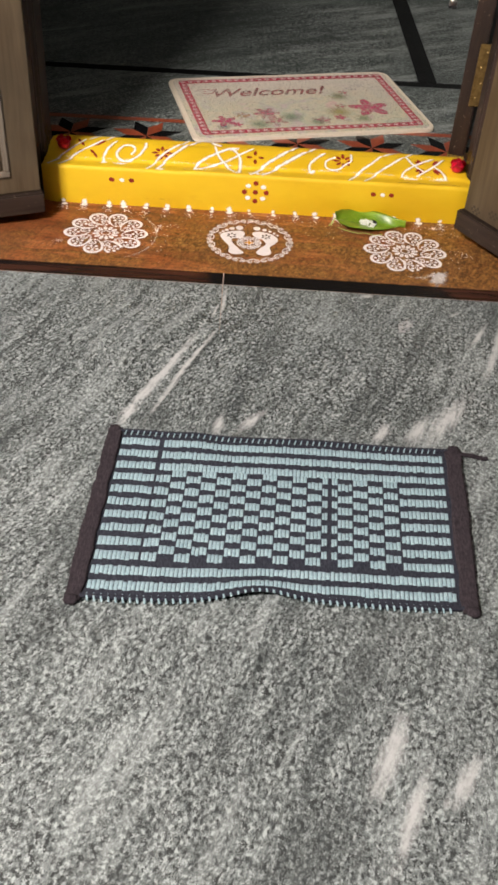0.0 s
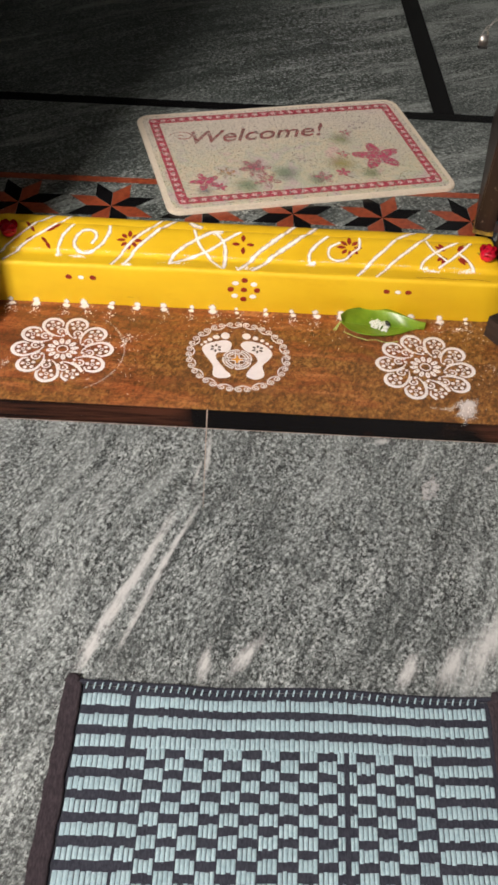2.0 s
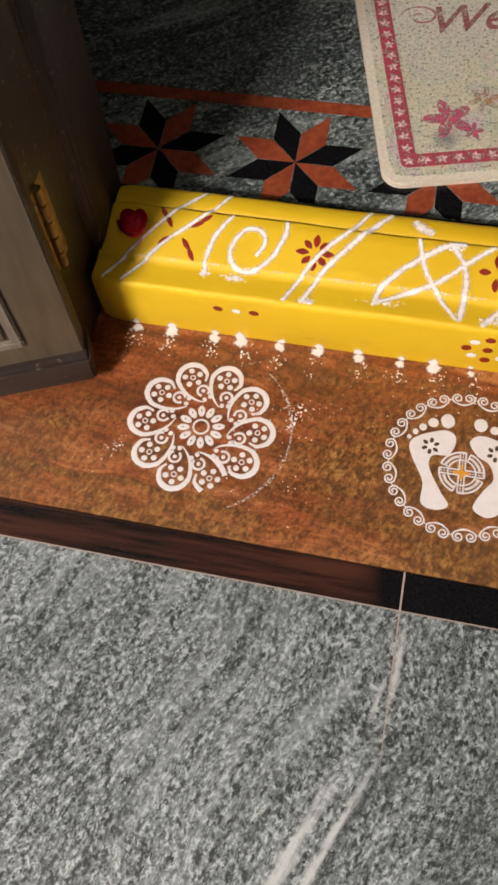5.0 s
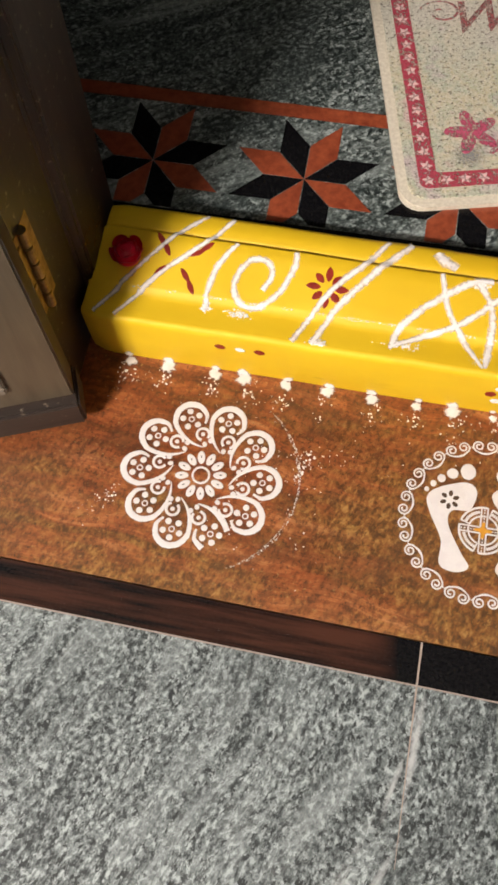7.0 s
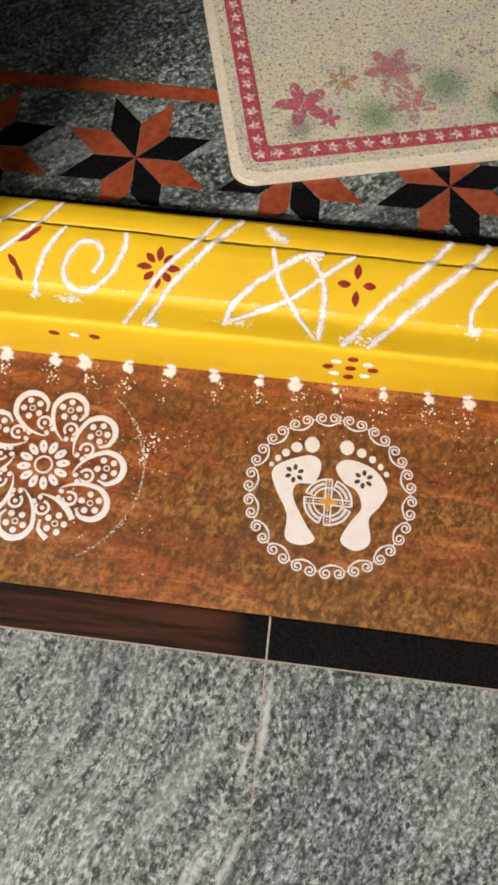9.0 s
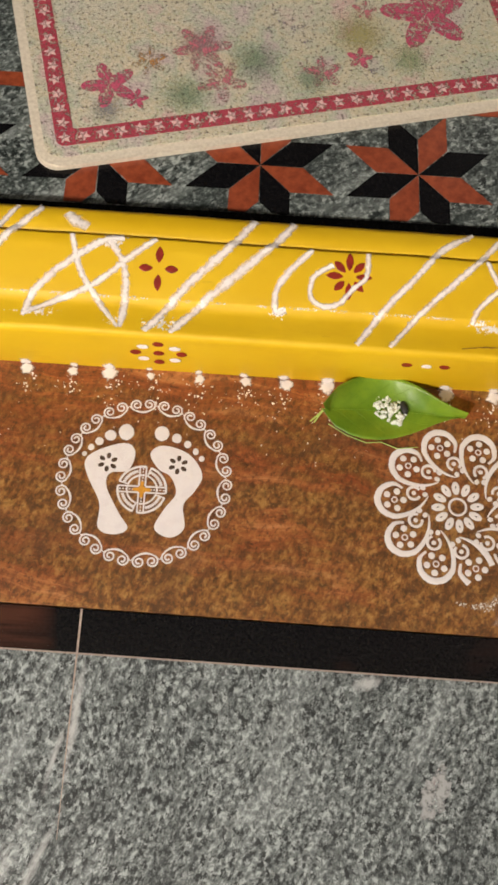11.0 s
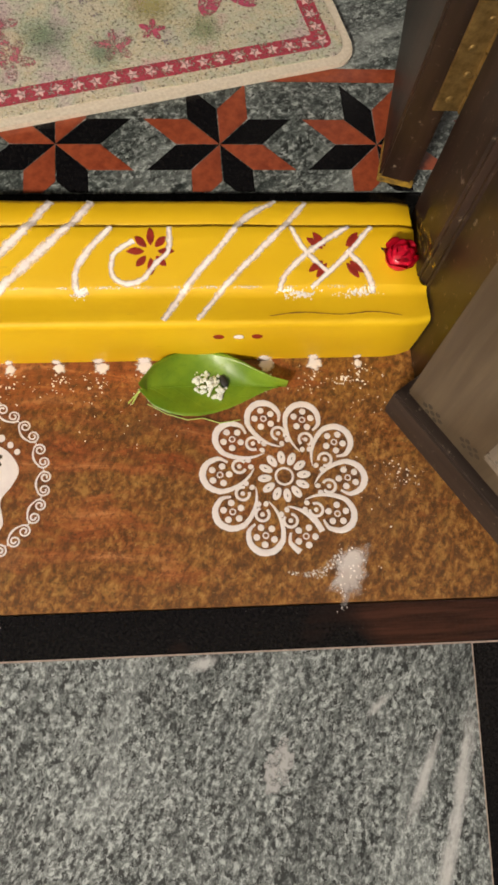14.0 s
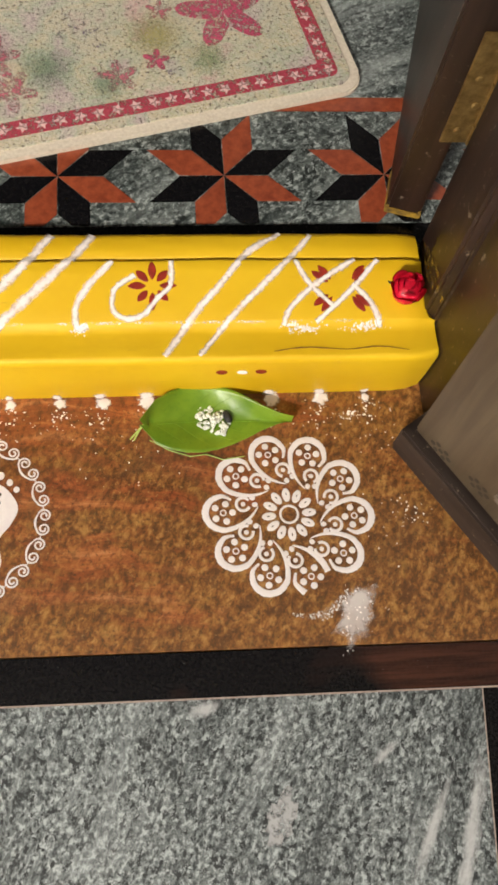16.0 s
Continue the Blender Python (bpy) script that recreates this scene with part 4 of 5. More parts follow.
def leaf_half(t):
    k = t * 10
    i = min(9, int(k))
    return LEAF_W[i] + (LEAF_W[i + 1] - LEAF_W[i]) * (k - i)


def leaf_z(t, v):
    """The blade: a shallow fold, its far edge raised against the sill."""
    return 0.0035 + 0.010 * abs(v) ** 1.6 * (1.35 if v > 0 else 0.35) + 0.0022 * math.sin(9 * t + 2 * v) * abs(v) + 0.006 * t * t * max(0, v) + 0.016 * (1 - t) ** 3


def leaf_blade():
    bm = bmesh.new()
    top, low = [], []
    for i in range(41):
        t = i / 40
        w = leaf_half(t)
        row_t, row_l = [], []
        for j in range(-8, 9):
            v = j / 8
            x, y = 0.160 * t - 0.080 + (0.006 * (1 - abs(v)) if t < 0.05 else 0), w * v + 0.003 * math.sin(3 * t) - 0.008 * (1 - t) ** 3
            z = leaf_z(t, v)
            row_t.append(bm.verts.new((x, y, z)))
            row_l.append(bm.verts.new((x, y, z - 0.0005)))
        top.append(row_t)
        low.append(row_l)
    for rows in (top, low):
        for a, b in zip(rows, rows[1:]):
            for j in range(16):
                bm.faces.new((a[j], b[j], b[j + 1], a[j + 1]))
    for j in (0, 16):
        for i in range(40):
            bm.faces.new((top[i][j], top[i + 1][j], low[i + 1][j], low[i][j]))
    return bm


def tube(pts, r, n=6):
    bm = bmesh.new()
    rows = []
    for i, p in enumerate(pts):
        d = (Vector(pts[min(len(pts) - 1, i + 1)]) - Vector(pts[max(0, i - 1)])).normalized()
        u = d.orthogonal().normalized()
        v = d.cross(u)
        rows.append([bm.verts.new(Vector(p) + (u * math.cos(2 * math.pi * k / n) + v * math.sin(2 * math.pi * k / n)) * r) for k in range(n)])
    for a, b in zip(rows, rows[1:]):
        for k in range(n):
            bm.faces.new((a[k], a[(k + 1) % n], b[(k + 1) % n], b[k]))
    bm.faces.new(rows[0])
    bm.faces.new(rows[-1])
    return bm


lock = tagged(empty("padlock", (0.446, 2.18, 0.358)), "small steel padlock hanging from a chain on the inner leaf", "padlock")
body = bmesh.new()
bmesh.ops.create_cone(body, cap_ends=True, segments=18, radius1=0.0095, radius2=0.0085, depth=0.020)
bmesh.ops.scale(body, vec=(1, 0.6, 1), verts=body.verts)
bmesh.ops.bevel(body, geom=list(body.edges), offset=0.0012, segments=2, affect="EDGES")
part("body", body, M_STEEL, lock, smooth=True)
foot = box(-0.0088, 0.0088, -0.0055, 0.0055, -0.0150, -0.0103, 0.001)
part("foot", foot, M_DULLBLACK, lock, "blackened foot of the padlock")
part("shackle", tube([(0.0055 * math.cos(a), 0, 0.0105 + 0.009 * math.sin(a)) for a in [math.pi * i / 12 for i in range(13)]], 0.0014, 8), M_STEEL, lock)
for i in range(11):
    part("chain_link", chain_link((0.002 + 0.0068 * i, 0, 0.024 + 0.0082 * i), radians(90 * (i % 2))), M_STEEL, lock)
part("staple", tube([(0.071, 0.0, 0.104), (0.079, 0.0, 0.112), (0.092, 0.0, 0.112)], 0.002, 8), M_STEEL, lock)


betel = tagged(empty("betel_leaf", (0.2635, 1.7435, 0.0), -1.0), "fresh green betel leaf lying against the yellow sill", "leaf")
part("blade", leaf_blade(), M_GREEN, betel, smooth=True)
part("midrib", tube([(0.160 * t - 0.080, 0.003 * math.sin(3 * t) - 0.008 * (1 - t) ** 3, leaf_z(t, 0) + 0.0001) for t in [i / 20 for i in range(20)]], 0.0006), M_GREEN, betel)
for s in (-1, 1):
    for k in range(4):
        t0 = 0.08 + 0.14 * k
        part("vein", tube([(0.160 * (t0 + 0.24 * q) - 0.080, leaf_half(min(1, t0 + 0.24 * q)) * s * 0.8 * q + 0.003 * math.sin(3 * t0) - 0.008 * (1 - t0 - 0.24 * q) ** 3, leaf_z(t0 + 0.24 * q, s * 0.8 * q) + 0.0001) for q in [i / 6 for i in range(7)]], 0.00025, 5), M_GREEN, betel)
for k, (dx, dy) in enumerate(((-0.011, -0.013), (-0.007, -0.014))):
    part("stalk", tube([(-0.076, -0.007 - 0.001 * k, 0.019), (-0.079 + dx * 0.4, -0.007 + dy * 0.5, 0.014), (-0.079 + dx, -0.005 + dy, 0.006)], 0.0009), M_VEIN, betel, "pale leaf stalk")
part("edge_thread", tube([(-0.070, -0.018, 0.003), (-0.050, -0.029, 0.002), (-0.028, -0.036, 0.0015), (-0.012, -0.034, 0.002), (0.006, -0.040, 0.0015), (0.028, -0.037, 0.003)], 0.0006), M_VEIN, betel)

offering = tagged(empty("sugar_offering", (0.2625, 1.7455, 0.0072)), "small heap of white sugar crystals on the leaf", "offering")
rnd = random.Random(5)
for k in range(64):
    bm = bmesh.new()
    bmesh.ops.create_icosphere(bm, subdivisions=1, radius=rnd.uniform(0.0020, 0.0040))
    bmesh.ops.scale(bm, vec=(rnd.uniform(0.7, 1.4), rnd.uniform(0.6, 1.0), rnd.uniform(0.5, 0.9)), verts=bm.verts)
    bmesh.ops.rotate(bm, matrix=Euler((rnd.uniform(0, 3), rnd.uniform(0, 3), rnd.uniform(0, 3))).to_matrix(), verts=bm.verts)
    q = rnd.random() ** 0.6
    a = rnd.uniform(0, 6.28)
    ob = part("crystal", bm, M_GRAIN, offering)
    ob.matrix_basis = pose(0.019 * q * math.cos(a) - 0.003, 0.016 * q * math.sin(a) - 0.006 * math.cos(a) * q, 0.0045 * (1 - q))
# one flattened black lump on the right side of the heap
bm = bmesh.new()
bmesh.ops.create_icosphere(bm, subdivisions=2, radius=0.0055)
bmesh.ops.scale(bm, vec=(0.8, 1.4, 0.7), verts=bm.verts)
part("dark_crumb", bm, M_DULLBLACK, offering, "small black lump between the crystals").matrix_basis = pose(0.0125, 0.003, 0.002, 0, 0, 20)


def red_material():
    n = Nodes("glossy_red_petals")
    f = n.noise(120, 3)
    n.bump(f, 0.3, 0.0008)
    return n.done(n.ramp(f, (0.3, (0.48, 0.004, 0.020)), (0.7, (0.74, 0.014, 0.050))), 0.32)


M_ROSE = red_material()


def rose_petal(r, h, width, lean):
    """One cupped petal, curved round the flower's axis."""
    bm = bmesh.new()
    rows = []
    for i in range(7):
        t = i / 6
        row = []
        for j in range(9):
            s = (j / 8 - 0.5) * 2
            a = s * width * (0.55 + 0.45 * math.sin(math.pi * min(1, 0.25 + 0.7 * t)))
            rr = r * (0.35 + 0.65 * t ** 0.6) + lean * t * t
            row.append(bm.verts.new((rr * math.cos(a), rr * math.sin(a), h * (t - 0.22 * s * s * t))))
        rows.append(row)
    for a, b in zip(rows, rows[1:]):
        for j in range(8):
            bm.faces.new((a[j], a[j + 1], b[j + 1], b[j]))
    bmesh.ops.solidify(bm, geom=list(bm.faces), thickness=0.0005)
    return bm


def red_flower(x, y, turn, size, lab):
    z = sill_top(y) - 0.0005
    f = tagged(empty("red_flower", (x, y, z), turn), lab, "flower", "red flowers on the sill")
    core = bmesh.new()
    bmesh.ops.create_uvsphere(core, u_segments=20, v_segments=12, radius=0.011 * size)
    bmesh.ops.scale(core, vec=(1, 1, 0.85), verts=core.verts)
    bmesh.ops.translate(core, vec=(0, 0, 0.0085 * size), verts=core.verts)
    part("heart", core, M_ROSE, f, smooth=True)
    for k, (n, r, h, w, lean) in enumerate(((3, 0.005, 0.021, 1.2, 0.000), (4, 0.0085, 0.0200, 0.95, 0.001), (5, 0.0115, 0.0165, 0.80, 0.0025))):
        for i in range(n):
            p = part("petal", rose_petal(r * size, h * size, w, lean * size), M_ROSE, f, smooth=True)
            p.matrix_basis = pose(0, 0, 0.0008, 0, 0, 360 / n * i + 31 * k)
    part("stub", tube([(0.002, 0.012 * size, 0.004), (0.003, 0.017 * size, 0.003)], 0.0012), M_DULLBLACK, f, "dark dry stalk")
    return f


red_flower(-0.4220, 1.844, 0, 1.32, "red flower with glossy petals at the end of the sill")
red_flower(0.4545, 1.840, 50, 1.32, "red flower with glossy petals at the end of the sill")


# ---- woven rug ----
def cloth(name, a, b, scale, rough=0.9):
    n = Nodes(name)
    thread = n.noise(scale, 3, 0.7, src=n.map((1, 3, 1)))
    col = n.ramp(thread, (0.3, a), (0.7, b))
    col = n.mix(n.math("MULTIPLY", n.random(), 0.22), col, tuple(c * 0.75 for c in a))
    n.bump(thread, 0.5, 0.0012)
    return n.done(col, rough, spec=0.15)


M_RUG_LIGHT = cloth("pale_aqua_cotton", (0.20, 0.305, 0.345), (0.38, 0.505, 0.55), 420)
M_RUG_DARK = cloth("charcoal_cotton", (0.014, 0.016, 0.025), (0.045, 0.047, 0.062), 420)
M_RUG_EDGE = cloth("plum_grey_binding", (0.018, 0.014, 0.018), (0.050, 0.040, 0.046), 380)

CORNERS = ((-0.226, 0.662), (0.331, 0.674), (0.353, 0.996), (-0.214, 1.003))


def rug_at(u, v, h=0.0):
    """A place on the rug: u from its left to right, v from near to far."""
    (ax, ay), (bx, by), (cx, cy), (dx, dy) = CORNERS
    x = (ax * (1 - u) + bx * u) * (1 - v) + (dx * (1 - u) + cx * u) * v
    y = (ay * (1 - u) + by * u) * (1 - v) + (dy * (1 - u) + cy * u) * v
    y += 0.010 * math.exp(-((u - 0.47) / 0.09) ** 2) * max(0, 1 - v) ** 9 - 0.004 * math.sin(u * 9) * max(0, 1 - v) ** 6 + 0.003 * math.sin(u * 12 + 1) * v ** 4
    z = 0.0022 + 0.010 * math.exp(-((u - 0.45) / 0.10) ** 2) * max(0, 1 - v * 7) + 0.0015 * (1 + math.sin(u * 11 + v * 5)) * 0.5
    z += 0.004 * math.exp(-((u - 0.25) / 0.05) ** 2) * max(0, v * 4 - 3)
    return Vector((x, y, z + h))


def grid(u0, u1, v0, v1, nu, nv, h, thick=0.0022):
    bm = bmesh.new()
    top = [[bm.verts.new(rug_at(u0 + (u1 - u0) * i / nu, v0 + (v1 - v0) * j / nv, h)) for j in range(nv + 1)] for i in range(nu + 1)]
    low = [[bm.verts.new(v.co - Vector((0, 0, thick))) for v in row] for row in top]
    for g in (top, low):
        for a, b in zip(g, g[1:]):
            for j in range(nv):
                bm.faces.new((a[j], b[j], b[j + 1], a[j + 1]))
    for i in range(nu):
        for j in (0, nv):
            bm.faces.new((top[i][j], top[i + 1][j], low[i + 1][j], low[i][j]))
    for j in range(nv):
        for i in (0, nu):
            bm.faces.new((top[i][j], top[i][j + 1], low[i][j + 1], low[i][j]))
    return bm


def ribs(u0, u1, v0, v1, h=0.0020, pitch=0.0062, seed=0):
    """A row of short rounded threads side by side, each crossing from v0 to v1."""
    rnd = random.Random(seed)
    n = max(2, round((u1 - u0) * 0.575 / pitch))
    verts, faces = [], []
    for i in range(n):
        a = u0 + (u1 - u0) * (i + 0.03 + rnd.uniform(0, 0.05)) / n
        b = u0 + (u1 - u0) * (i + 0.93 + rnd.uniform(-0.07, 0.04)) / n
        va, vb = v0 + rnd.uniform(-0.004, 0.004), v1 + rnd.uniform(-0.004, 0.004)
        hh = h * rnd.uniform(0.85, 1.15)
        k = len(verts)
        for v, e in ((va, 0.15), (va + (vb - va) * 0.2, 0.9), (va + (vb - va) * 0.8, 0.9), (vb, 0.15)):
            for u, f in ((a, 0.35), (a + (b - a) * 0.25, 1.0), (a + (b - a) * 0.75, 1.0), (b, 0.35)):
                verts.append(rug_at(u, v, 0.0001 + hh * e * f))
        for r in range(3):
            for c in range(3):
                q = k + r * 4 + c
                faces.append((q, q + 1, q + 5, q + 4))
    me = bpy.data.meshes.new("stripe")
    me.from_pydata(verts, [], faces)
    for p in me.polygons:
        p.use_smooth = True
    me.materials.append(M_RUG_LIGHT)
    return me


rug = tagged(empty("woven_rug", (0.06, 0.83, 0)), "handwoven cotton rug in pale aqua and charcoal checks", "rug")


def rug_part(nm, me, lab=""):
    ob = new(nm, me)
    ob.parent, ob.matrix_parent_inverse = rug, rug.matrix_world.inverted()
    return tagged(ob, lab)


def rug_mesh(nm, bm, m):
    if nm == "binding":
        for v in bm.verts:
            q = Vector(noise.noise_vector((v.co.x * 30, v.co.y * 34, 3.0))) * 0.0030 + Vector(noise.noise_vector((v.co.x * 90, v.co.y * 120, 1.0))) * 0.0018
            v.co += Vector((q.x, q.y * 0.6, abs(q.z) * 0.5))
    return mesh_of(nm, bm, m, nm == "binding")


bpy.context.view_layer.update()
rug.matrix_world = pose(0.06, 0.83, 0)
bpy.context.view_layer.update()
rug_part("ground_weave", rug_mesh("ground_weave", grid(0.02, 0.98, 0.012, 0.985, 90, 50, 0.0), M_RUG_DARK), "charcoal ground weave")
rug_part("binding", rug_mesh("binding", grid(-0.006, 0.034, -0.018, 1.008, 6, 40, 0.0034, 0.005), M_RUG_EDGE), "dark plum-grey side binding")
rug_part("binding", rug_mesh("binding", grid(0.955, 1.000, -0.012, 1.005, 6, 40, 0.0034, 0.005), M_RUG_EDGE), "dark plum-grey side binding")
rug_part("tassel", mesh_of("tassel", tube([rug_at(0.985, 0.975, 0.002), rug_at(1.03, 0.968, 0.0015), rug_at(1.065, 0.950, 0.001), rug_at(1.075, 0.955, 0.001)], 0.0035), M_RUG_EDGE), "loose thread at the corner")
P = 0.0785
UL, UR = 0.036, 0.950
CU0, CU1 = 0.155, 0.815
for k in range(12):
    v0 = 0.957 - P * k - 0.047
    v1 = v0 + 0.045
    if k < 3 or k > 9:
        if k < 3:
            rug_part("stripe", ribs(UL + 0.004, 0.148, v0, v1, seed=k))
            rug_part("stripe", ribs(0.160, UR - 0.004, v0, v1, seed=k + 40))
        else:
            rug_part("stripe", ribs(UL + 0.004, UR - 0.004, v0, v1, seed=k))
    else:
        rug_part("stripe", ribs(UL + 0.004, CU0 - 0.004, v0, v1, seed=k))
        rug_part("stripe", ribs(CU1 + 0.003, UR - 0.004, v0, v1, seed=k + 20))
        for c in range(16):
            off = 0.0 if c % 2 == 0 else P / 2
            w = (CU1 - CU0) / 16
            if c == 11:
                for u0, u1 in ((CU0 + c * w, CU0 + c * w + w * 0.36), (CU0 + c * w + w * 0.62, CU0 + (c + 1) * w)):
                    rug_part("check", ribs(u0, u1, v0 + off, v1 + off, seed=100 + k * 16 + c))
            else:
                rug_part("check", ribs(CU0 + c * w + 0.001, CU0 + (c + 1) * w - 0.001, v0 + off, v1 + off, seed=100 + k * 16 + c))
for nm, v in (("fringe", -0.004), ("fringe", 0.992)):
    bms = []
    for i in range(52):
        u = 0.045 + 0.0172 * i
        up = 1 if v > 0.5 else -1
        bms.append(tube([rug_at(u, v - up * 0.022, 0.0022), rug_at(u + 0.003, v, 0.004), rug_at(u + 0.005, v + up * 0.010, 0.0012)], 0.0017 if v < 0.5 else 0.0011, 5))
    rug_part(nm, mesh_of(nm, join(*bms), M_RUG_LIGHT), "pale looped fringe")
    rug_part("edge_cord", mesh_of("edge_cord", tube([rug_at(0.03 + 0.93 * i / 60, v + (0.012 if v < 0.5 else 0.004), 0.0018) for i in range(61)], 0.0036), M_RUG_DARK), "charcoal edge cord")


for u, v in ((0.012, 1.004), (0.010, -0.016), (0.978, 1.002), (0.982, -0.012)):
    knot = bmesh.new()
    bmesh.ops.create_icosphere(knot, subdivisions=2, radius=0.0095)
    for w in knot.verts:
        w.co += Vector(noise.noise_vector(w.co * 180)) * 0.003
        w.co.z *= 0.45
    bmesh.ops.translate(knot, vec=rug_at(u, v, 0.003), verts=knot.verts)
    rug_part("corner_knot", mesh_of("corner_knot", knot, M_RUG_EDGE, True), "dark knotted corner")


# ---- welcome mat ----
def mat_pile():
    n = Nodes("cream_looped_pile")
    loop = n.noise(380, 3, 0.7)
    fleck = n.noise(230, 3, 0.7)
    col = n.ramp(loop, (0.3, (0.50, 0.43, 0.35)), (0.65, (0.80, 0.73, 0.64)))
    wash = n.noise(6, 3)
    col = n.mix(n.ramp(wash, (0.42, 0.0), (0.62, 0.28)), col, (0.48, 0.52, 0.38))
    split = n.t.nodes.new("ShaderNodeSeparateXYZ")
    n.link(n.co, split.inputs[0])
    low = n.ramp(n.math("ADD", n.math("MULTIPLY", split.outputs[1], 2.0), n.math("MULTIPLY", wash, 1.0)), (0.45, 0.58), (0.75, 0.0))
    tint = n.ramp(n.noise(17, 3, 0.6), (0.36, (0.44, 0.29, 0.36)), (0.45, (0.31, 0.44, 0.26)), (0.53, (0.62, 0.53, 0.27)), (0.60, (0.40, 0.48, 0.26)), (0.68, (0.62, 0.28, 0.30)))
    col = n.mix(n.math("MULTIPLY", low, n.ramp(loop, (0.35, 1.0), (0.62, 0.35))), col, tint)
    col = n.mix(n.ramp(fleck, (0.37, 0.9), (0.44, 0.0)), col, (0.13, 0.10, 0.08))
    n.bump(loop, 0.8, 0.002)
    return n.done(col, 0.95, spec=0.1)


def dyed(name, colour, low=0.42, high=0.54, falloff=None):
    n = Nodes(name)
    f = n.noise(330, 3, 0.75)
    worn = n.math("MULTIPLY", n.math("ADD", f, n.noise(95, 3, 0.65)), 0.5)
    a = n.ramp(worn, (low, 0.0), (high, 1.0))
    if falloff:
        v = n.t.nodes.new("ShaderNodeVectorMath")
        v.operation = "LENGTH"
        n.link(n.co, v.inputs[0])
        d = n.math("DIVIDE", v.outputs["Value"], falloff)
        edge = n.math("SUBTRACT", 1.0, d)
        a = n.ramp(n.math("ADD", n.math("MULTIPLY", edge, 0.5), n.math("MULTIPLY", f, 0.6)), (0.48, 0.0), (0.72, 0.50))
    n.bump(f, 0.8, 0.002)
    return n.done(n.mix(f, tuple(c * 0.7 for c in colour), tuple(min(1, c * 1.25) for c in colour)), 0.95, alpha=a, spec=0.1)


M_PILE = mat_pile()
M_MATEDGE = plain("cream_mat_edge", (0.62, 0.54, 0.42), (0.78, 0.70, 0.57), 260, 0.9, bump=0.5)
M_PINK = dyed("crimson_pink_pile", (0.46, 0.070, 0.10), 0.36, 0.52)
M_STARW = dyed("pale_pink_pile", (0.78, 0.56, 0.53), 0.38, 0.52)
M_SCRIPT = dyed("faded_rose_lettering", (0.46, 0.15, 0.15), 0.38, 0.60)

mat_ob = tagged(empty("welcome_mat", (0.108, 2.2430, HALL + 0.0010), 14.3), "cream welcome mat with pink star border and faded flowers", "doormat")
HW, HH = 0.3065, 0.1975


def round_rect(hw, hh, r, n=6):
    out = []
    for cx, cy, a0 in ((hw - r, hh - r, 0), (-hw + r, hh - r, 90), (-hw + r, -hh + r, 180), (hw - r, -hh + r, 270)):
        out += [(cx + r * math.cos(radians(a0 + 90 * i / n)), cy + r * math.sin(radians(a0 + 90 * i / n))) for i in range(n + 1)]
    return out


part("backing", prism(round_rect(HW, HH, 0.026), 0.0, 0.0072, 0.002), M_MATEDGE, mat_ob, "cream bound edge")
part("top_layer", prism(round_rect(HW - 0.011, HH - 0.011, 0.020), 0.0070, 0.0088, 0.0008), M_PILE, mat_ob)


def band(o, i, z0, z1):
    a, b = round_rect(HW - o, HH - o, 0.010), round_rect(HW - i, HH - i, 0.003)
    bm = bmesh.new()
    n = len(a)
    va, vb = [bm.verts.new((x, y, z1)) for x, y in a], [bm.verts.new((x, y, z1)) for x, y in b]
    la, lb = [bm.verts.new((x, y, z0)) for x, y in a], [bm.verts.new((x, y, z0)) for x, y in b]
    for k in range(n):
        q = (k + 1) % n
        bm.faces.new((va[k], va[q], vb[q], vb[k]))
        bm.faces.new((la[k], la[q], va[q], va[k]))
        bm.faces.new((lb[k], lb[q], vb[q], vb[k]))
    return bm


border = part("border", band(0.0245, 0.0450, 0.0086, 0.0096), M_PINK, mat_ob, "crimson pink border band")


def star(r):
    return prism([(r * (1 if i % 2 == 0 else 0.48) * math.cos(radians(36 * i + 90)), r * (1 if i % 2 == 0 else 0.48) * math.sin(radians(36 * i + 90))) for i in range(10)], -0.0003, 0.0004)


ME_STAR = mesh_of("star", star(0.0078), M_STARW)
lx, ly = HW - 0.0348, HH - 0.0348
spots = [(-lx + 2 * lx * i / 26, s * ly) for i in range(27) for s in (-1, 1)] + [(s * lx, -ly + 2 * ly * i / 16) for i in range(1, 16) for s in (-1, 1)]
for k, (x, y) in enumerate(spots):
    o = new("star", ME_STAR)
    o.parent, o.matrix_basis = border, pose(x, y, 0.0097, 0, 0, 17 * k)

text = bpy.data.curves.new("lettering", "FONT")
text.offset = 0.0005
text.body, text.size, text.shear, text.extrude, text.space_character = "Welcome!", 0.072, 0.42, 0.0004, 1.0
holder = new("lettering_curve", text)
bpy.context.view_layer.update()
me = bpy.data.meshes.new_from_object(holder.evaluated_get(bpy.context.evaluated_depsgraph_get()))
bpy.data.objects.remove(holder)
me.materials.clear()
me.materials.append(M_SCRIPT)
word = new("lettering", me)
word.parent, word.matrix_basis = mat_ob, pose(-0.220, 0.056, 0.0092, 0, 0, -0.5)
tagged(word, "faded rose script lettering")
swirl = [(-0.222 + (0.006 + 0.022 * t) * math.cos(7.5 * t + 1.5), 0.090 + (0.005 + 0.016 * t) * math.sin(7.5 * t + 1.5)) for t in [i / 30 for i in range(31)]]
part("lettering_swirl", ribbon([Vector(p) for p in swirl], (0.002, 0.0035, 0.002), 0.0005, lambda y: 0.0088), M_SCRIPT, mat_ob)


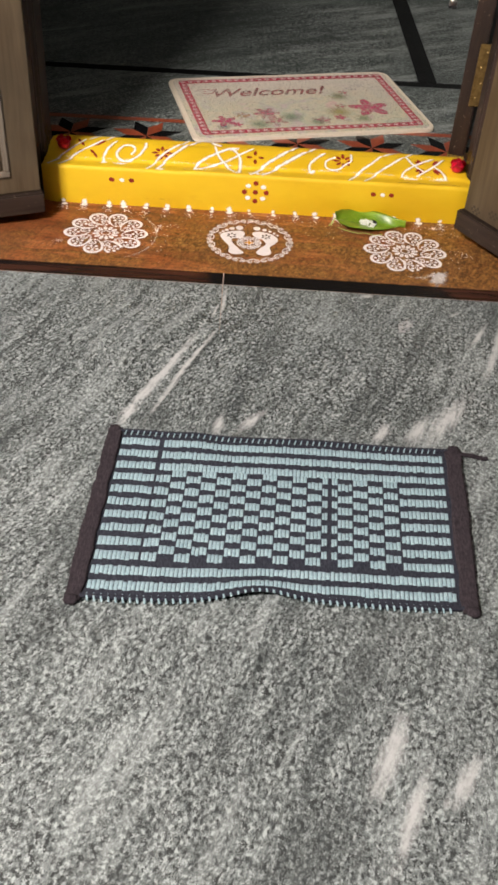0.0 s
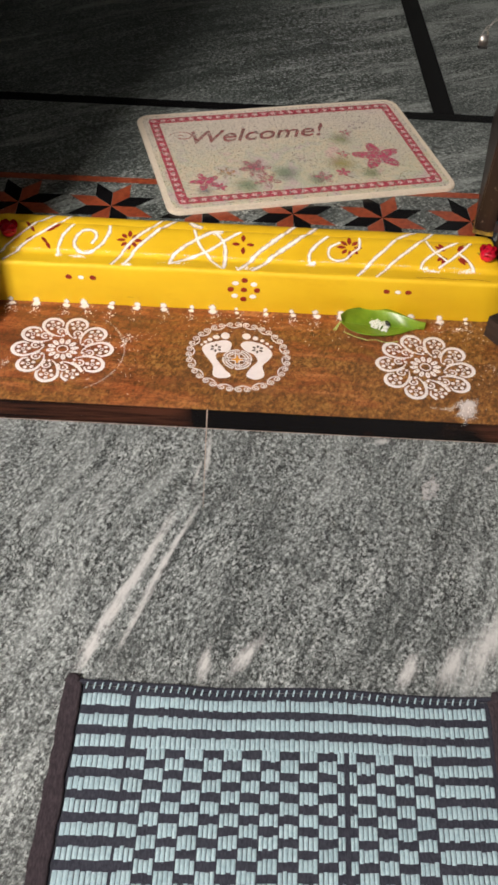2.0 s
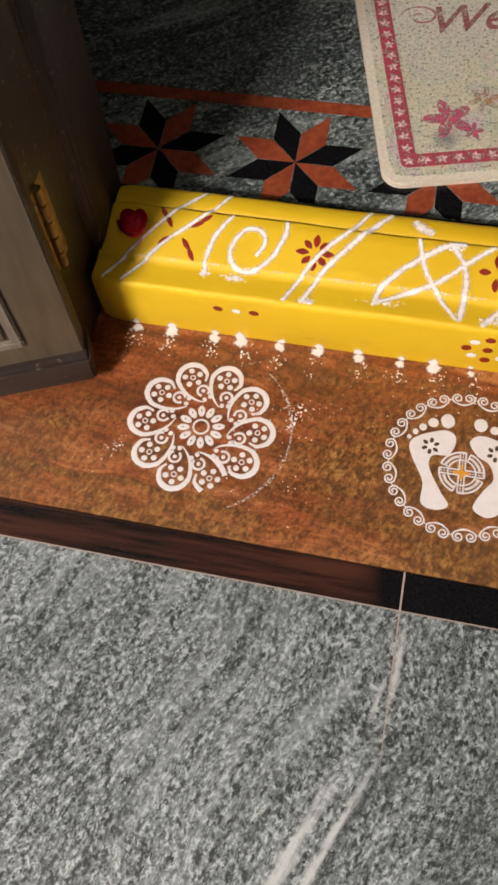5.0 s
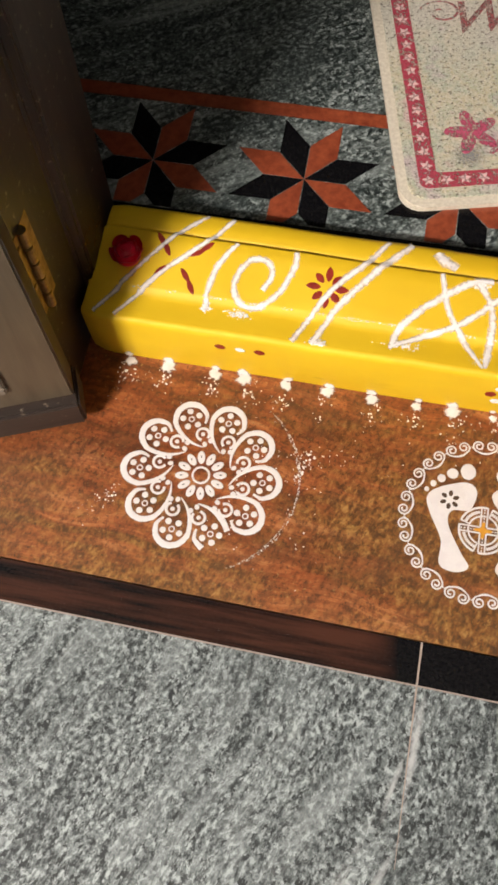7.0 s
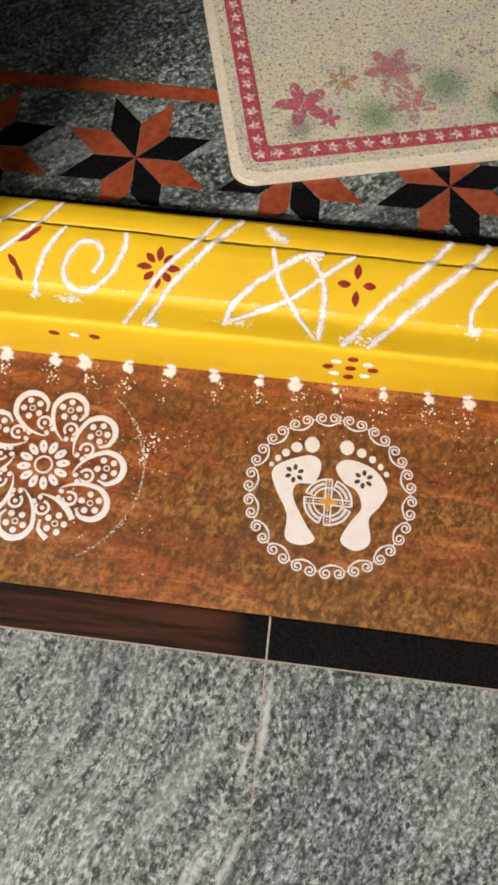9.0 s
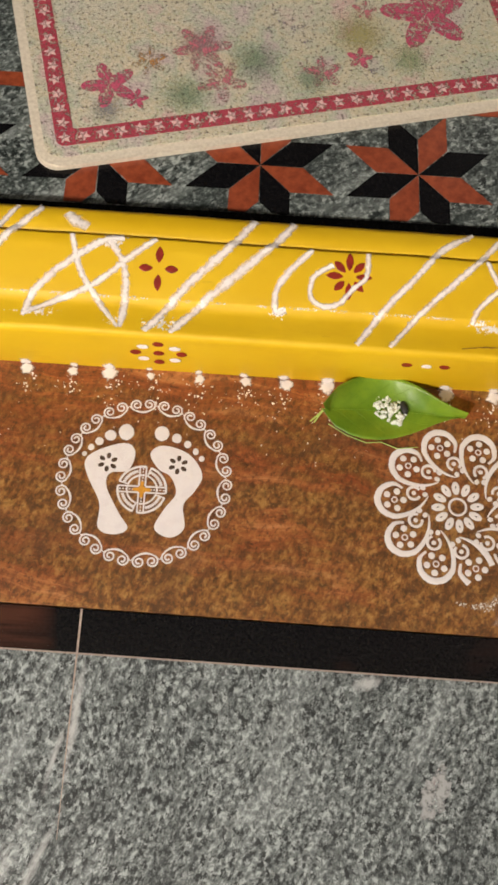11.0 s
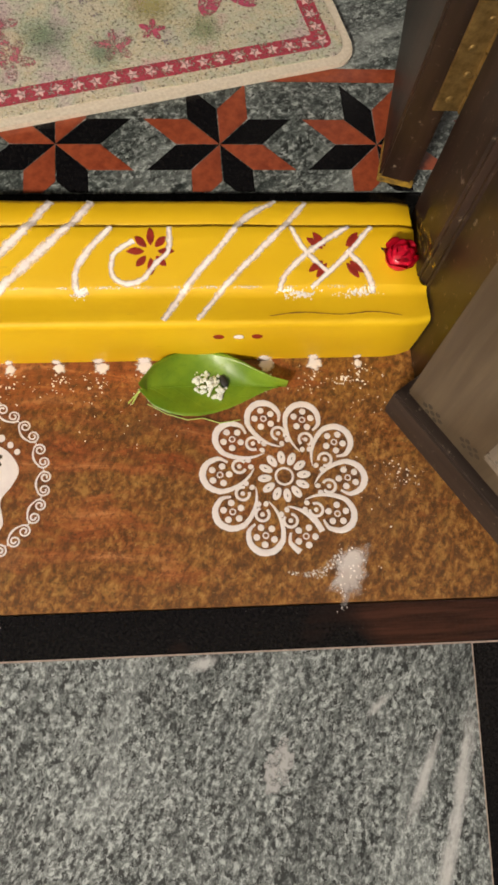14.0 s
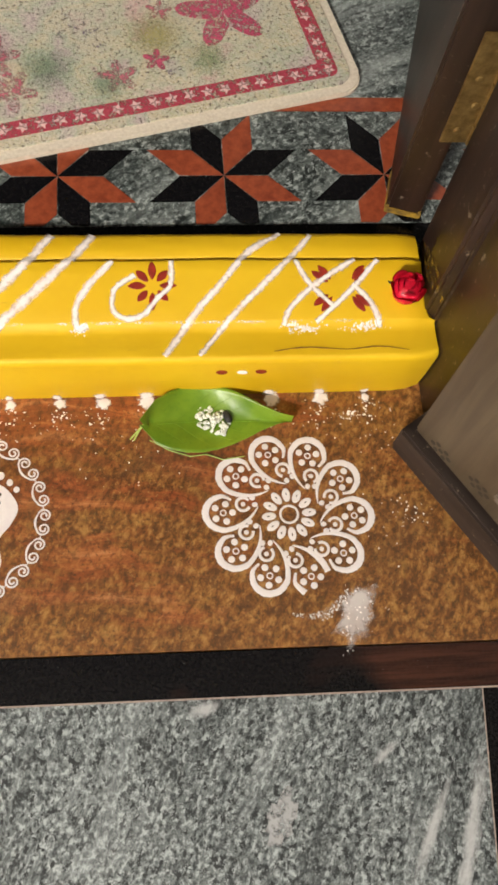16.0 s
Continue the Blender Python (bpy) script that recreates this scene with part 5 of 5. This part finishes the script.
def dyed_flower(x, y, r, n, material, turn=0.0):
    bm = bmesh.new()
    k = 10 * n
    vs, ls = [], []
    for i in range(k):
        a = 2 * math.pi * i / k
        rr = r * (0.42 + 0.58 * abs(math.cos(a * n / 2)) ** 1.9)
        vs.append(bm.verts.new((rr * math.cos(a), rr * math.sin(a), 0.0005)))
        ls.append(bm.verts.new((rr * math.cos(a), rr * math.sin(a), -0.0004)))
    c = bm.verts.new((0, 0, 0.0006))
    for i in range(k):
        j = (i + 1) % k
        bm.faces.new((vs[i], vs[j], c))
        bm.faces.new((ls[i], ls[j], vs[j], vs[i]))
    part("printed_flower", bm, material, mat_ob).matrix_basis = pose(x, y, 0.0090, 0, 0, turn)


M_F_PINK = dyed("rose_pink_dye", (0.54, 0.10, 0.17), 0.40, 0.55)
M_F_MAUVE = dyed("mauve_dye", (0.34, 0.24, 0.34), 0.52, 0.68)
M_F_FADED = dyed("faded_pink_dye", (0.58, 0.17, 0.22), 0.44, 0.62)
M_F_ORANGE = dyed("faded_orange_dye", (0.50, 0.26, 0.10), 0.46, 0.60)
dyed_flower(0.178, -0.052, 0.056, 5, M_F_PINK, 20)
dyed_flower(0.178, -0.052, 0.012, 5, M_STARW, 0)
for x, y, r, n, m, a in ((-0.212, -0.098, 0.033, 5, M_F_PINK, 30), (-0.185, -0.122, 0.014, 5, M_F_PINK, 0), (-0.162, -0.070, 0.022, 6, M_F_ORANGE, 10), (-0.085, -0.112, 0.030, 5, M_F_FADED, 50), (-0.098, -0.062, 0.036, 6, M_F_FADED, 0),
                         (0.012, -0.045, 0.034, 6, M_F_MAUVE, 0), (0.035, -0.118, 0.024, 5, M_F_FADED, 15), (0.082, -0.105, 0.016, 5, M_F_PINK, 0), (0.090, -0.122, 0.018, 6, M_F_MAUVE, 0), (0.105, -0.035, 0.016, 5, M_F_FADED, 0),
                         (0.165, 0.075, 0.022, 6, M_F_MAUVE, 0), (0.190, 0.095, 0.018, 5, M_F_MAUVE, 20), (0.140, 0.055, 0.014, 5, M_F_FADED, 0)):
    dyed_flower(x, y, r, n, m, a)


def wash(x, y, r, colour):
    bm = bmesh.new()
    bmesh.ops.create_circle(bm, cap_ends=True, segments=24, radius=r)
    part("dye_wash", bm, dyed("dye_wash", colour, falloff=r), mat_ob).matrix_basis = pose(x, y, 0.00905)


for x, y, r, c in ((-0.13, -0.125, 0.050, (0.20, 0.33, 0.18)), (-0.04, -0.09, 0.055, (0.22, 0.34, 0.22)), (0.09, -0.07, 0.060, (0.50, 0.44, 0.16)), (0.14, -0.115, 0.045, (0.34, 0.42, 0.22)), (0.02, -0.125, 0.040, (0.18, 0.33, 0.22)),
                   (-0.22, -0.13, 0.035, (0.34, 0.34, 0.36)), (0.12, 0.03, 0.050, (0.40, 0.42, 0.22)), (-0.10, -0.055, 0.045, (0.46, 0.30, 0.32))):
    wash(x, y, r, c)

# ---- porch lamp fitting ----
lamp = tagged(empty("tube_lamp", (-1.02, -0.62, 2.17), 0), "white tube lamp hung from the porch ceiling", "lamp")
part("batten", box(-0.50, 0.50, -0.02, 0.02, 0.0, 0.03, 0.004), M_CEIL, lamp)
for x in (-0.4, 0.4):
    part("rod", tube([(x, 0, 0.03), (x, 0, 0.4), (x, 0, 0.692)], 0.006, 8), M_STEEL, lamp)
part("tube", tube([(-0.48 + 0.16 * i, 0.0, -0.014) for i in range(7)], 0.013, 12), M_TUBE, lamp)
